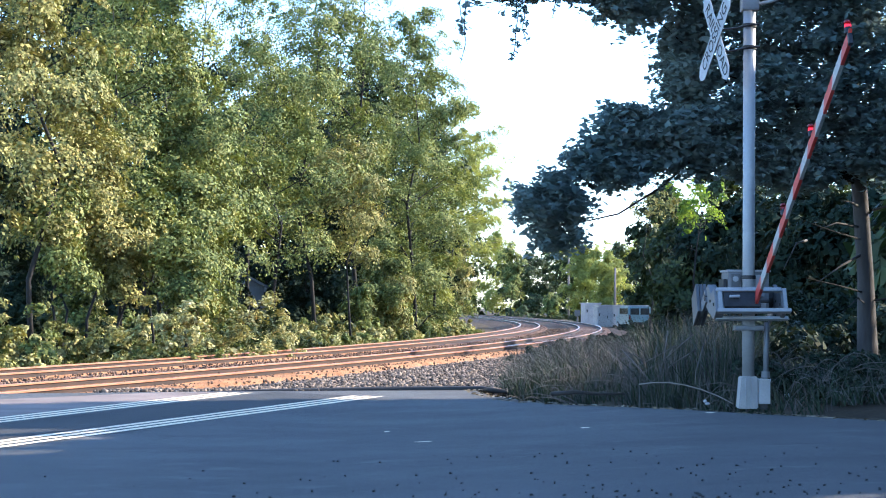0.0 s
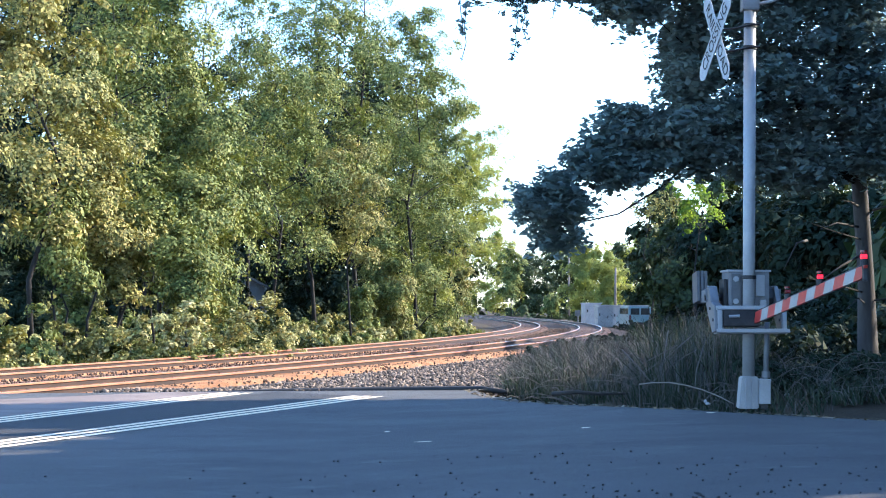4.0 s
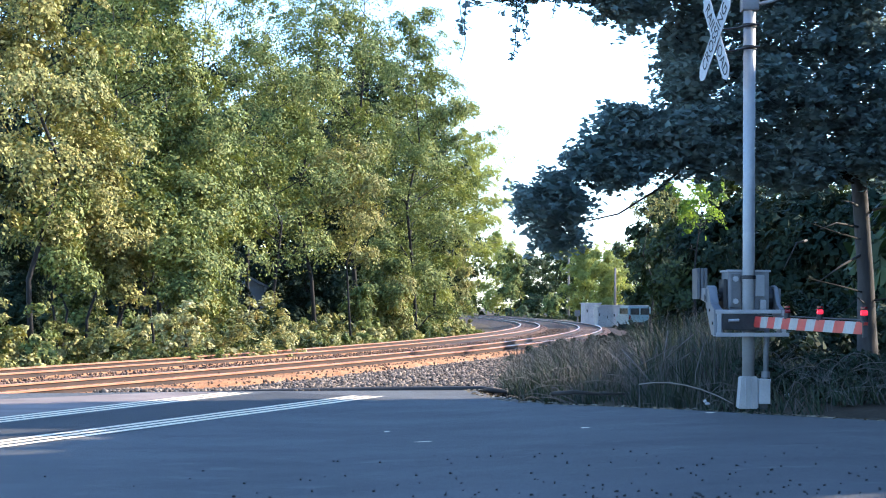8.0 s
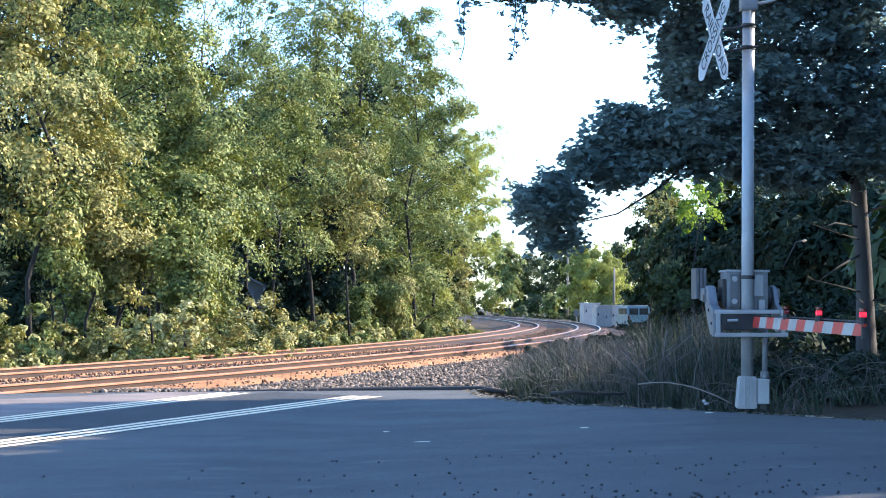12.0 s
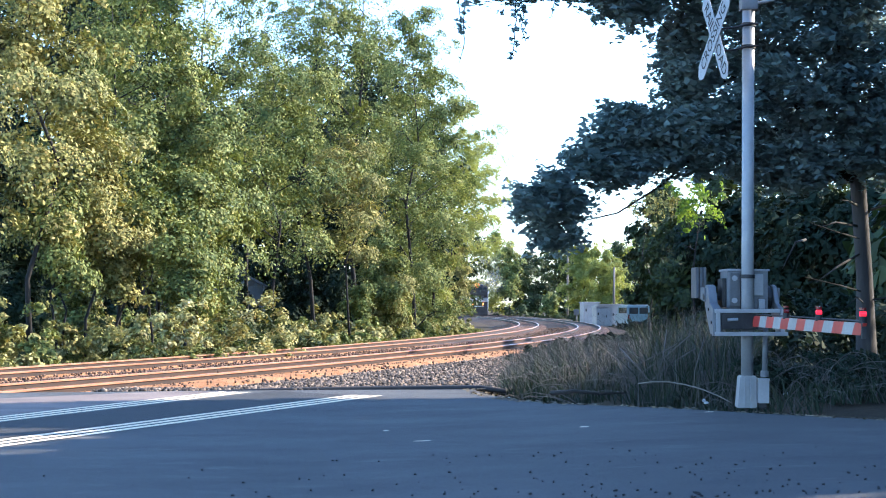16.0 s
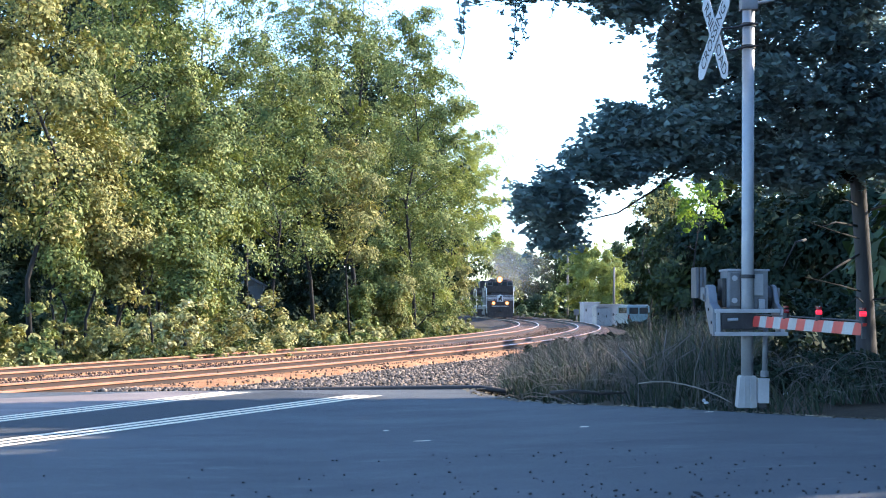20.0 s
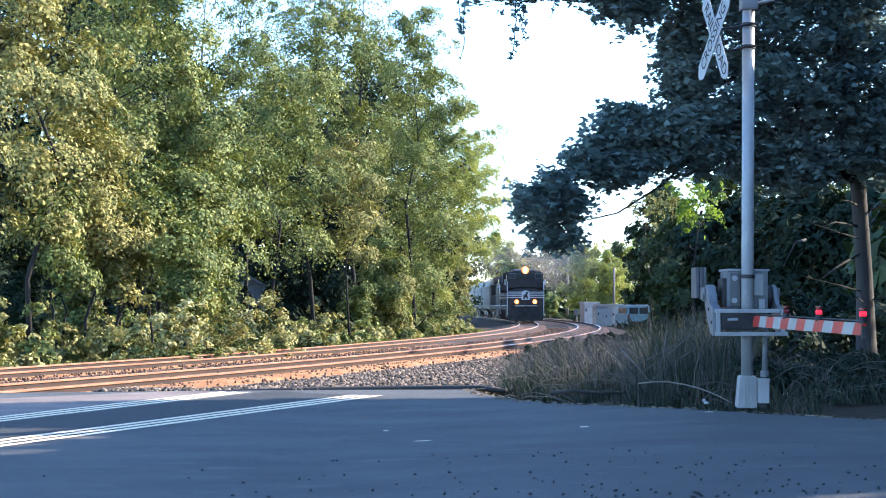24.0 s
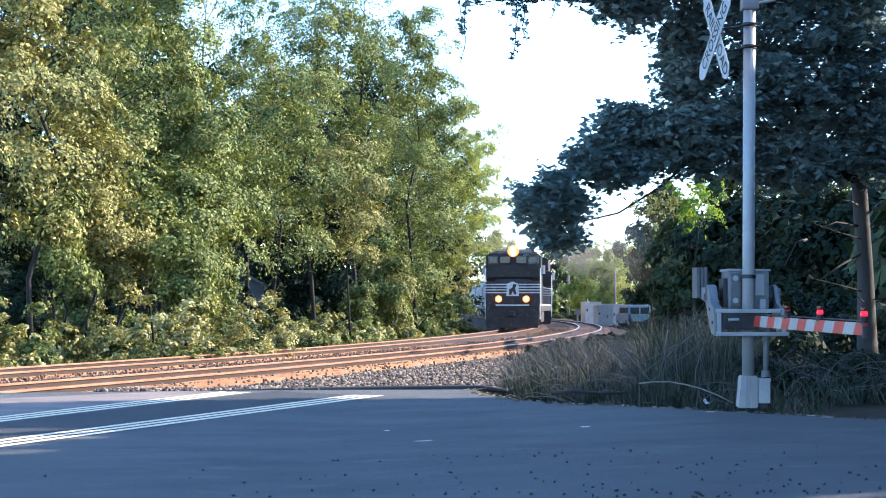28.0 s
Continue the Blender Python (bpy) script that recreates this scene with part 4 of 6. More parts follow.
# x, y, top, low, half width, leaves, label
LEFT_TREES = [
    (-12.9, 46, 13.0, 3.0, 2.2, LEAF_YELLOW, YELLOW, dict(boughs=170)),
    (-11.1, 47, 13.6, 3.2, 2.3, LEAF_YELLOW, YELLOW, dict(boughs=270, lobes=14, gap=0.07)),
    (-10.3, 50, 7.7, 3.0, 1.3, LEAF_YELLOW, YELLOW, dict(boughs=100, lobes=8)),
    (-10.0, 53, 13.2, 2.8, 2.5, LEAF_GREEN, GREEN, dict(boughs=280, lobes=14, gap=0.07)),
    (-9.6, 58, 13.4, 3.2, 2.2, LEAF_GREEN, GREEN, dict(boughs=240, lobes=13)),
    (-8.1, 57, 8.3, 2.5, 2.2, LEAF_GREEN, GREEN, dict(boughs=240, lobes=12, gap=0.05)),
    (-11.4, 80, 19.0, 8.0, 2.4, LEAF_GREEN, GREEN, dict(boughs=70, gap=0.12, per=80, limbs=8)),
    (-9.4, 84, 17.5, 6.5, 2.4, LEAF_GREEN, GREEN, dict(boughs=190, gap=0.04, per=90, limbs=8)),
    (-8.0, 54, 5.4, 2.4, 1.8, LEAF_GREEN, GREEN, dict(boughs=170, lobes=9)),
    (-7.0, 72, 12.4, 3.6, 2.7, LEAF_GREEN, GREEN, dict(boughs=270, lobes=14, gap=0.03)),
    (-5.7, 78, 16.2, 3.8, 2.9, LEAF_GREEN, GREEN, dict(boughs=290, lobes=15)),
    (-4.0, 76, 9.0, 3.2, 1.5, LEAF_YELLOW, YELLOW, dict(boughs=110, lobes=8)),
    (-10.6, 48, 4.9, 1.9, 1.0, LEAF_GREEN, GREEN, dict(boughs=80, lobes=8, gap=0.08)),
    (-9.6, 51, 4.4, 1.6, 1.1, LEAF_YELLOW, YELLOW, dict(boughs=90, lobes=8, gap=0.08)),
    (-8.7, 52, 4.8, 1.9, 1.0, LEAF_GREEN, GREEN, dict(boughs=80, lobes=8, gap=0.08)),
    (-7.4, 50, 3.6, 1.2, 0.9, LEAF_GREEN, GREEN, dict(boughs=70, lobes=8, gap=0.08)),
    (-8.6, 110, 21.5, 8.0, 2.8, LEAF_GREEN, GREEN, dict(boughs=200, lobes=12, per=90)),
    (-4.6, 95, 23.5, 7.5, 4.2, LEAF_GREEN, GREEN, dict(boughs=460, gap=0.05, per=110, lobes=18, limbs=10)),
    (-2.8, 84, 5.5, 0.6, 1.1, LEAF_GREEN, GREEN, dict(boughs=130, lobes=8, limbs=3)),
    (-1.4, 90, 17.0, 0.6, 3.0, LEAF_GREEN, GREEN, dict(boughs=360, lobes=17)),
    (-0.6, 106, 16.6, 0.6, 2.6, LEAF_GREEN, GREEN, dict(boughs=280, lobes=16, limbs=3)),
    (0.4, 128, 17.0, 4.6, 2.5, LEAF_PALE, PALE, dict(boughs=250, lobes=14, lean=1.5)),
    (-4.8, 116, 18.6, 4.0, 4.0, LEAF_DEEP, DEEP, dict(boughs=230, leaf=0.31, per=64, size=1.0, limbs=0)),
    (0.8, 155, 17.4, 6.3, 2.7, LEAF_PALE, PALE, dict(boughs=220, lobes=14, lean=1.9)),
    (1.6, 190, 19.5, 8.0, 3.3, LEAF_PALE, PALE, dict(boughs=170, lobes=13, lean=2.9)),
    (0.0, 118, 5.3, 0.6, 0.7, LEAF_YELLOW, YELLOW, dict(boughs=90, lobes=7, limbs=2)),
    (-0.6, 110, 4.0, 0.6, 0.8, LEAF_PALE, PALE, dict(boughs=90, lobes=7, limbs=2)),
    (0.9, 136, 7.5, 0.7, 0.8, LEAF_YELLOW, YELLOW, dict(boughs=120, lobes=9, lean=0.5, limbs=0)),
    (-11.0, 50, 3.7, 2.2, 0.5, LEAF_YELLOW, YELLOW, dict(boughs=26, lobes=5, size=0.45)),
    (-9.2, 57, 3.8, 1.8, 0.6, LEAF_YELLOW, YELLOW, dict(boughs=30, lobes=5, size=0.5)),
    (0.5, 140, 6.5, 0.7, 0.9, LEAF_GREEN, GREEN, dict(boughs=110, lobes=8, lean=0.5, limbs=0)),
    (-8.4, 58, 2.3, 0.6, 0.8, LEAF_YELLOW, YELLOW, dict(boughs=40, lobes=5, size=0.5)),
    (-7.5, 60, 2.8, 0.6, 0.4, LEAF_GREEN, GREEN, dict(boughs=30, lobes=4, size=0.4)),
    (-10.9, 52, 1.7, 0.6, 0.4, LEAF_GREEN, GREEN, dict(boughs=20, lobes=4, size=0.4)),
    (-11.8, 48, 2.2, 0.6, 0.6, LEAF_DIM, DEEP, dict(boughs=40, lobes=5, size=0.45)),
    (-2.6, 84, 3.1, 0.6, 1.2, LEAF_YELLOW, YELLOW, dict(boughs=70, lobes=6, size=0.55)),
    (-3.8, 82, 2.4, 0.6, 0.7, LEAF_GREEN, GREEN, dict(boughs=40, lobes=5, size=0.5)),
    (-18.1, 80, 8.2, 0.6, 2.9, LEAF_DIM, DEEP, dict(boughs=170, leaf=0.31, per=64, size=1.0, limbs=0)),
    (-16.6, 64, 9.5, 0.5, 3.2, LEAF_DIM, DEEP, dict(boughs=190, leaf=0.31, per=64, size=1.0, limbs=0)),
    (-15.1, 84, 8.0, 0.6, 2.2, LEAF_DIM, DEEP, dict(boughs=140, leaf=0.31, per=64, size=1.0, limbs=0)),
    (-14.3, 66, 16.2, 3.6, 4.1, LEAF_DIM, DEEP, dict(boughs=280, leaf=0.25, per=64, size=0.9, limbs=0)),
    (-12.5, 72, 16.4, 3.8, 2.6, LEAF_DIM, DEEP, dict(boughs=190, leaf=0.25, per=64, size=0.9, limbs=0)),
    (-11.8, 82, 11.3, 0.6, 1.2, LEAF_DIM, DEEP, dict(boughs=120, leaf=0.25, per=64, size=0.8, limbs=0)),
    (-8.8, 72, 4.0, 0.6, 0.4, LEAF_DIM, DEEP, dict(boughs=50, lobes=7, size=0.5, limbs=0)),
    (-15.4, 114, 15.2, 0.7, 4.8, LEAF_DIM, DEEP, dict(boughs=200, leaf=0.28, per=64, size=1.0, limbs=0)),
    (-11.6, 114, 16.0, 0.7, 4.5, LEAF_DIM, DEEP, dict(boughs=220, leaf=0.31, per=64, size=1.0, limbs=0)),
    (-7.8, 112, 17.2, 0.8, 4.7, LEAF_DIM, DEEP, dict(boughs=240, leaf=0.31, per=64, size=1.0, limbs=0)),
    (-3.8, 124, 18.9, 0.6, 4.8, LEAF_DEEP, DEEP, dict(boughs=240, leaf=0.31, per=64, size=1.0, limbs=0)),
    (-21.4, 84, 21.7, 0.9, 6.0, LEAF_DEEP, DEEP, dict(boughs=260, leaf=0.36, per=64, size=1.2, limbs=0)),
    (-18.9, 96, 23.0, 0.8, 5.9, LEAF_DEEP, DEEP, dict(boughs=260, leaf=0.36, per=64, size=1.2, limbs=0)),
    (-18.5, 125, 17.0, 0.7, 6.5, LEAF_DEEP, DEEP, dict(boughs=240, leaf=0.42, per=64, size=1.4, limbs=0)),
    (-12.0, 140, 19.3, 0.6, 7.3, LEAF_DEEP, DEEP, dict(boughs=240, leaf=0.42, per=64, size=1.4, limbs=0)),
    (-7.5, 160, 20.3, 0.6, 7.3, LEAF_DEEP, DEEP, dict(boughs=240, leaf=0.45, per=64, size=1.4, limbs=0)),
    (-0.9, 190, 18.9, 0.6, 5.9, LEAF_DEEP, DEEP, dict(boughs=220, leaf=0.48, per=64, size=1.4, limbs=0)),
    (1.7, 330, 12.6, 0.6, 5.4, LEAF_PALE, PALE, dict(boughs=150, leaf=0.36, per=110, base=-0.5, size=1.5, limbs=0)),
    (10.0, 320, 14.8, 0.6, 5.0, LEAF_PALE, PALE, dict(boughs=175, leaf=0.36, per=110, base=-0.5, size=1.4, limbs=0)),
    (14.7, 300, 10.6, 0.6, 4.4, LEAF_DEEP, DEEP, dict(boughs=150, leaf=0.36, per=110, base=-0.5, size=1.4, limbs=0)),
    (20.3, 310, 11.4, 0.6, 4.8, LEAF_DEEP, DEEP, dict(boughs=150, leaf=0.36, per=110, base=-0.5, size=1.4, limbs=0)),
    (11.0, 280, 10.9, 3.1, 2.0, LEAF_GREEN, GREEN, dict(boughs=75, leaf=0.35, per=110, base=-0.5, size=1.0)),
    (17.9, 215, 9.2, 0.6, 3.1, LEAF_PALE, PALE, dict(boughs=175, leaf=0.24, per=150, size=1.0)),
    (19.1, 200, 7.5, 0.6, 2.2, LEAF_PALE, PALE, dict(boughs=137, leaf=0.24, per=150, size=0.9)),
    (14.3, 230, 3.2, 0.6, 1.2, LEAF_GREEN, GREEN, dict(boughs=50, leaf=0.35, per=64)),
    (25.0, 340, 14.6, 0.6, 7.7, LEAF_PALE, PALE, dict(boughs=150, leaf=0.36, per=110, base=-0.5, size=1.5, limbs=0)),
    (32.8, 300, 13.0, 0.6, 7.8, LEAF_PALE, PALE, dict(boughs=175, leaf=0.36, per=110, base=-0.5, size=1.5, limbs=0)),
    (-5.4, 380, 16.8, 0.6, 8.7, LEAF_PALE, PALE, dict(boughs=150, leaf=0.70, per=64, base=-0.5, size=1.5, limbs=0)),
    (19.3, 150, 11.8, 0.6, 3.4, LEAF_DEEP, DEEP, dict(boughs=187, leaf=0.50, per=64, size=1.2, limbs=0)),
    (23.5, 140, 12.5, 0.6, 4.1, LEAF_DEEP, DEEP, dict(boughs=187, leaf=0.50, per=64, size=1.2, limbs=0)),
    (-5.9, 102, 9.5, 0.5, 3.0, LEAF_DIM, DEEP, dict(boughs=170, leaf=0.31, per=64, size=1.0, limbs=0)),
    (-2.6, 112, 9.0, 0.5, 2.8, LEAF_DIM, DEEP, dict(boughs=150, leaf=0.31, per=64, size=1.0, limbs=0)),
]
for i, (x, y, top, low, half, mat_, lab, opts) in enumerate(LEFT_TREES):
    tree(x, y, top, low, half, mat_, lab, 100 + i, **opts)

# mounds of brush along the far side of the tracks
rng = np.random.default_rng(11)
for i in range(84):
    y = 33 + 78 * (i / 84) ** 1.2
    k = rng.random()
    x = track_x(y) - 3.3 - 3.0 * k - (0.8 if y < 50 else 0)
    h = 0.7 + 1.3 * k * rng.uniform(0.7, 1.2)
    # the LEAF_DEEP mounds stand in for shaded gaps in the lit brush
    m, lab = ((LEAF_BUSH, "sunlit vine-covered mound of brush beside the tracks"), (LEAF_GREEN, "green mound of brush beside the tracks"), (LEAF_YELLOW, "yellowing mound of brush beside the tracks"), (LEAF_DEEP, "mound of brush coloured as shaded, beside the tracks"))[int(rng.choice([0, 0, 0, 1, 2, 3, 3]))]
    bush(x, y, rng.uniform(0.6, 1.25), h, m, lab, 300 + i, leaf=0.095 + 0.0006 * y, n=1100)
for i in range(44):
    y = 36 + 46 * rng.random()
    x = track_x(y) - 6.4 - 4.0 * rng.random()
    bush(x, y, rng.uniform(0.8, 1.4), rng.uniform(0.9, 1.6), LEAF_GREEN if i % 3 else LEAF_BUSH, "brush under the edge of the woods", 400 + i, leaf=0.12, n=1200)
for i in range(26):
    y = 80 + 34 * i / 26
    x = track_x(y) - 4.6 - 2.5 * rng.random()
    bush(x, y, rng.uniform(1.0, 1.5), rng.uniform(1.4, 2.8), LEAF_GREEN if i % 3 else LEAF_YELLOW, "tall sunlit brush at the edge of the woods", 450 + i, leaf=0.17, n=1400)
for i in range(14):
    y = 94 + 34 * i / 14
    bush(track_x(y) - 4.3 - 1.3 * rng.random(), y, rng.uniform(0.7, 1.0), rng.uniform(0.9, 1.9), LEAF_YELLOW if i % 2 else LEAF_BUSH, "sunlit brush where the line curves away", 480 + i, leaf=0.15, n=1300)
for i in range(9):
    y = 70 + 8 * rng.random()
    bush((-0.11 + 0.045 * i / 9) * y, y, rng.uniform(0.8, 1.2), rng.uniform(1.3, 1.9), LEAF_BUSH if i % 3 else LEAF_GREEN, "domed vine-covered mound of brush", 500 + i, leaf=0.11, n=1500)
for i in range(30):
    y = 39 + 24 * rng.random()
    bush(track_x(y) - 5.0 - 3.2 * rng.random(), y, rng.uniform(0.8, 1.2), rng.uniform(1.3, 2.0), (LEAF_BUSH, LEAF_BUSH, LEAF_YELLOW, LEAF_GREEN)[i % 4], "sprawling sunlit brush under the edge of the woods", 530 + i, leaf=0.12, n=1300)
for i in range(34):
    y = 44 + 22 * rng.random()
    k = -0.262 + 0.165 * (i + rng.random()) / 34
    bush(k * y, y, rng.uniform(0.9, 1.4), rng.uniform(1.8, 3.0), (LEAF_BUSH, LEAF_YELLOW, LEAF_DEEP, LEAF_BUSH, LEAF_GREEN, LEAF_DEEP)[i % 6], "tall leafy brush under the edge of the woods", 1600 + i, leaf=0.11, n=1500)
# dense undergrowth deep under the trees and at the far end of the line
spots = []
for i in range(44):
    k = -0.275 + 0.2 * i / 43
    y = (72 if k < -0.14 else 92) + 26 * rng.random()
    if -13.5 < k * y - 2.0 < -7.0 and y < 112:
        y += 22
    spots.append((k * y - 2.0, y, rng.uniform(1.8, 2.6), rng.uniform(3.0, 4.8), 0.2, 1500))
for i in range(40):
    y = 92 + 66 * (i / 40)
    spots.append((track_x(y) - 9.5 - 10.0 * rng.random(), y, rng.uniform(1.8, 2.8), rng.uniform(3.0, 5.0), 0.24, 1300))
thicket("woodland_thicket", "tall undergrowth deep under the trees, shade put into its leaf colour", spots, LEAF_DIM)
spots = []
for i in range(34):
    y, x = 275 + 70 * rng.random(), -28 + 2.2 * i
    if abs(x - float(np.interp(y, TY, TX))) > 6:
        spots.append((x, y, rng.uniform(3, 4.5), rng.uniform(4, 6.5), 0.55, 650))
for i in range(40):
    y = 120 + 200 * rng.random()
    x = track_x(min(y, 260)) - 9 - 40 * rng.random() if i % 2 else track_x(min(y, 260)) + 19 + 30 * rng.random()
    spots.append((x, y, rng.uniform(2.5, 4), rng.uniform(3.5, 6), 0.5, 500))
for i in range(40):
    y = 172 + 100 * rng.random()
    spots.append((track_x(min(y, 260)) + SPACING + 4.5 + 14 * rng.random(), y, rng.uniform(1.2, 2.2), rng.uniform(0.8, 1.6), 0.25, 900))
thicket("distant_thicket", "distant dark green undergrowth beside the line", spots, LEAF_DEEP)


def grass(name, label, count, spot, height, material, width=0.012, lean=0.5, seed=3):
    """Blades and stems, each a narrow bent strip."""
    rng = np.random.default_rng(seed)
    V, F = [], []
    n = 0
    while n < count:
        p = spot(rng)
        if p is None:
            continue
        h, a = height * rng.uniform(0.4, 1.25), rng.uniform(0, 6.28)
        w = width * rng.uniform(0.6, 1.5)
        dx, dy = math.cos(a), math.sin(a)
        k = lean * rng.normal(0, 0.6) * h
        b = rng.uniform(0, 6.28)
        lx, ly = math.cos(b) * k, math.sin(b) * k
        x, y, z = p
        V += [(x - dx * w, y - dy * w, z), (x + dx * w, y + dy * w, z), (x + dx * w * 0.7 + lx * 0.4, y + dy * w * 0.7 + ly * 0.4, z + h * 0.6), (x - dx * w * 0.7 + lx * 0.4, y - dy * w * 0.7 + ly * 0.4, z + h * 0.6),
              (x + dx * w * 0.15 + lx, y + dy * w * 0.15 + ly, z + h), (x - dx * w * 0.15 + lx, y - dy * w * 0.15 + ly, z + h)]
        F += [(6 * n, 6 * n + 1, 6 * n + 2, 6 * n + 3), (6 * n + 3, 6 * n + 2, 6 * n + 4, 6 * n + 5)]
        n += 1
    ob = new(name, raw_mesh(name, V, F, material))
    return tagged(ob, label, "grass", kind="stuff")


def verge_spot(rng):
    y = 30 + 90 * rng.random() ** 1.4
    x = track_x(y) - rng.uniform(2.9, 6.0)
    return x, y, ground_z(x, y) - 0.02


grass("verge_grass", "sunlit yellow-green grass along the far track", 9000, verge_spot, 0.3, LEAF_GRASS, 0.016)


def bank_edge(y):
    return 0.75 + 0.065 * (y - 27.5) if y > 27.5 else 0.8 + 0.42 * (27.5 - y) if y > 20 else 3.9


def weeds_spot(rng):
    y = 20.6 + 20 * rng.random() ** 1.3
    x = bank_edge(y) + 0.15 + 6.0 * rng.random() ** 1.3
    if (x - 3.54) ** 2 + (y - 20.2) ** 2 < 0.12 or (x > 0.168 * y and rng.random() < 0.75):
        return None
    return x, y, ground_z(x, y) - 0.02


grass("dry_weeds", "dry grey-brown weed stalks in tree shade", 8500, weeds_spot, 0.52, DRY_STEM, 0.004, 1.7, 21)
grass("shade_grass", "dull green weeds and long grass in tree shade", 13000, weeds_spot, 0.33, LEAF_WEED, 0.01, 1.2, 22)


def tall_spot(rng):
    y = 22.6 + 6.0 * rng.random()
    x = (0.112 + 0.066 * rng.random() ** 0.8) * y
    return x, y, ground_z(x, y) - 0.02


def middle_spot(rng):
    y = 22.6 + 7.0 * rng.random()
    x = (0.07 + 0.06 * rng.random()) * y
    return (x, y, ground_z(x, y) - 0.02) if x > bank_edge(y) + 0.4 else None


grass("tall_weeds", "tall grey-green weeds behind the canes", 1300, tall_spot, 0.85, LEAF_WEED, 0.008, 0.9, 23)
grass("tall_dry_stalks", "tall dry stalks leaning every way", 1100, tall_spot, 0.95, DRY_STEM, 0.005, 1.1, 24)
grass("dry_stalks", "dry grey stalks on the bank", 900, middle_spot, 0.5, DRY_STEM, 0.005, 1.2, 25)
for i, (x, y, r, h) in enumerate(((1.05, 28.6, 0.4, 0.4), (1.4, 29.3, 0.45, 0.5), (0.95, 27.9, 0.25, 0.25), (1.9, 28.8, 0.5, 0.55))):
    bush(x, y, r, h, LEAF_DEEP, "small green weed clump at the ballast edge", 1700 + i, leaf=0.05, n=700, group="brambles under the trees")
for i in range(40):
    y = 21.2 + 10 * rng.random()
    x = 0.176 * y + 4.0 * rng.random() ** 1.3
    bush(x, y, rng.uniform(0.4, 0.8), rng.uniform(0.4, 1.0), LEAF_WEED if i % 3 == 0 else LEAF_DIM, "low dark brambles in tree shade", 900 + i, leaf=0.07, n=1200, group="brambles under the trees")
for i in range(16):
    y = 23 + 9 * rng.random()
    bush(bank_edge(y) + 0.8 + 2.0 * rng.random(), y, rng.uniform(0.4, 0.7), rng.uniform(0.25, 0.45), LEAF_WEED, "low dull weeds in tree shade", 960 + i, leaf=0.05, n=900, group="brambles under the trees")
# thicket behind the mast, its leaves coloured as in deep shade
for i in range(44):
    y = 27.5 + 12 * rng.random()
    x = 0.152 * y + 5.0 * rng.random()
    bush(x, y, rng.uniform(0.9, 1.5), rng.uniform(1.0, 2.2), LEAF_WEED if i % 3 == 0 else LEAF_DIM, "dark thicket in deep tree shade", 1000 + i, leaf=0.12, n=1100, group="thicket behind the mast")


def litter_spot(rng):
    y = 13 + 14.5 * rng.random()
    e = float(np.interp(y, [p[1] for p in reversed(ROAD_EDGE[4:])], [p[0] for p in reversed(ROAD_EDGE[4:])]))
    x = e + abs(rng.normal(0, 0.5)) - 0.22
    return x, y, max(road_z(x, y) if x < e + 0.1 else -1, ground_z(x, y)) + 0.012


def litter():
    rng = np.random.default_rng(31)
    pts = np.array([litter_spot(rng) for _ in range(1500)])
    ob = new("leaf_litter", leaves_mesh("leaf_litter", pts, rng.uniform(0.03, 0.075, len(pts)), DRY_LEAF, rng, LEAF_LOBED, 0.3))
    tagged(ob, "dry brown fallen leaves along the asphalt edge", "leaves", kind="stuff")


litter()


def bent_cane(x, y, reach, height, turn, seed):
    """A long dry cane that arches over to the ground."""
    a = radians(turn)
    z = ground_z(x, y)
    pts = []
    for k in range(9):
        f = k / 8
        pts.append((x + reach * f * math.cos(a) + 0.05 * noise.noise((seed, f * 3, 0)), y + reach * f * math.sin(a), z - 0.03 + height * 4 * f * (1 - f * 0.93) + 0.04 * noise.noise((seed, f * 3, 5))))
    ob = new("dry_cane", mesh_of("dry_cane", tubed(pts, [0.009 - 0.0008 * k for k in range(9)], 5), DRY_STEM, True))
    tagged(ob, "long dry grey cane arching over the weeds", "cane", "dry canes in the weeds")


bent_cane(1.75, 22.3, 1.75, 0.09, -63, 1)
for k in range(36):
    y = 21.8 + 4 * rng.random()
    bent_cane(bank_edge(y) + 0.7 + 1.6 * rng.random(), y, rng.uniform(0.7, 1.5), rng.uniform(0.3, 0.55), rng.choice([0, 180]) + rng.uniform(-50, 50), k + 300)
for k in range(150):
    y = 21.0 + 9 * rng.random()
    bent_cane(bank_edge(y) + 0.1 + 2.6 * rng.random(), y, rng.uniform(0.5, 1.5), rng.uniform(0.12, 0.3), rng.uniform(0, 360), k + 2)

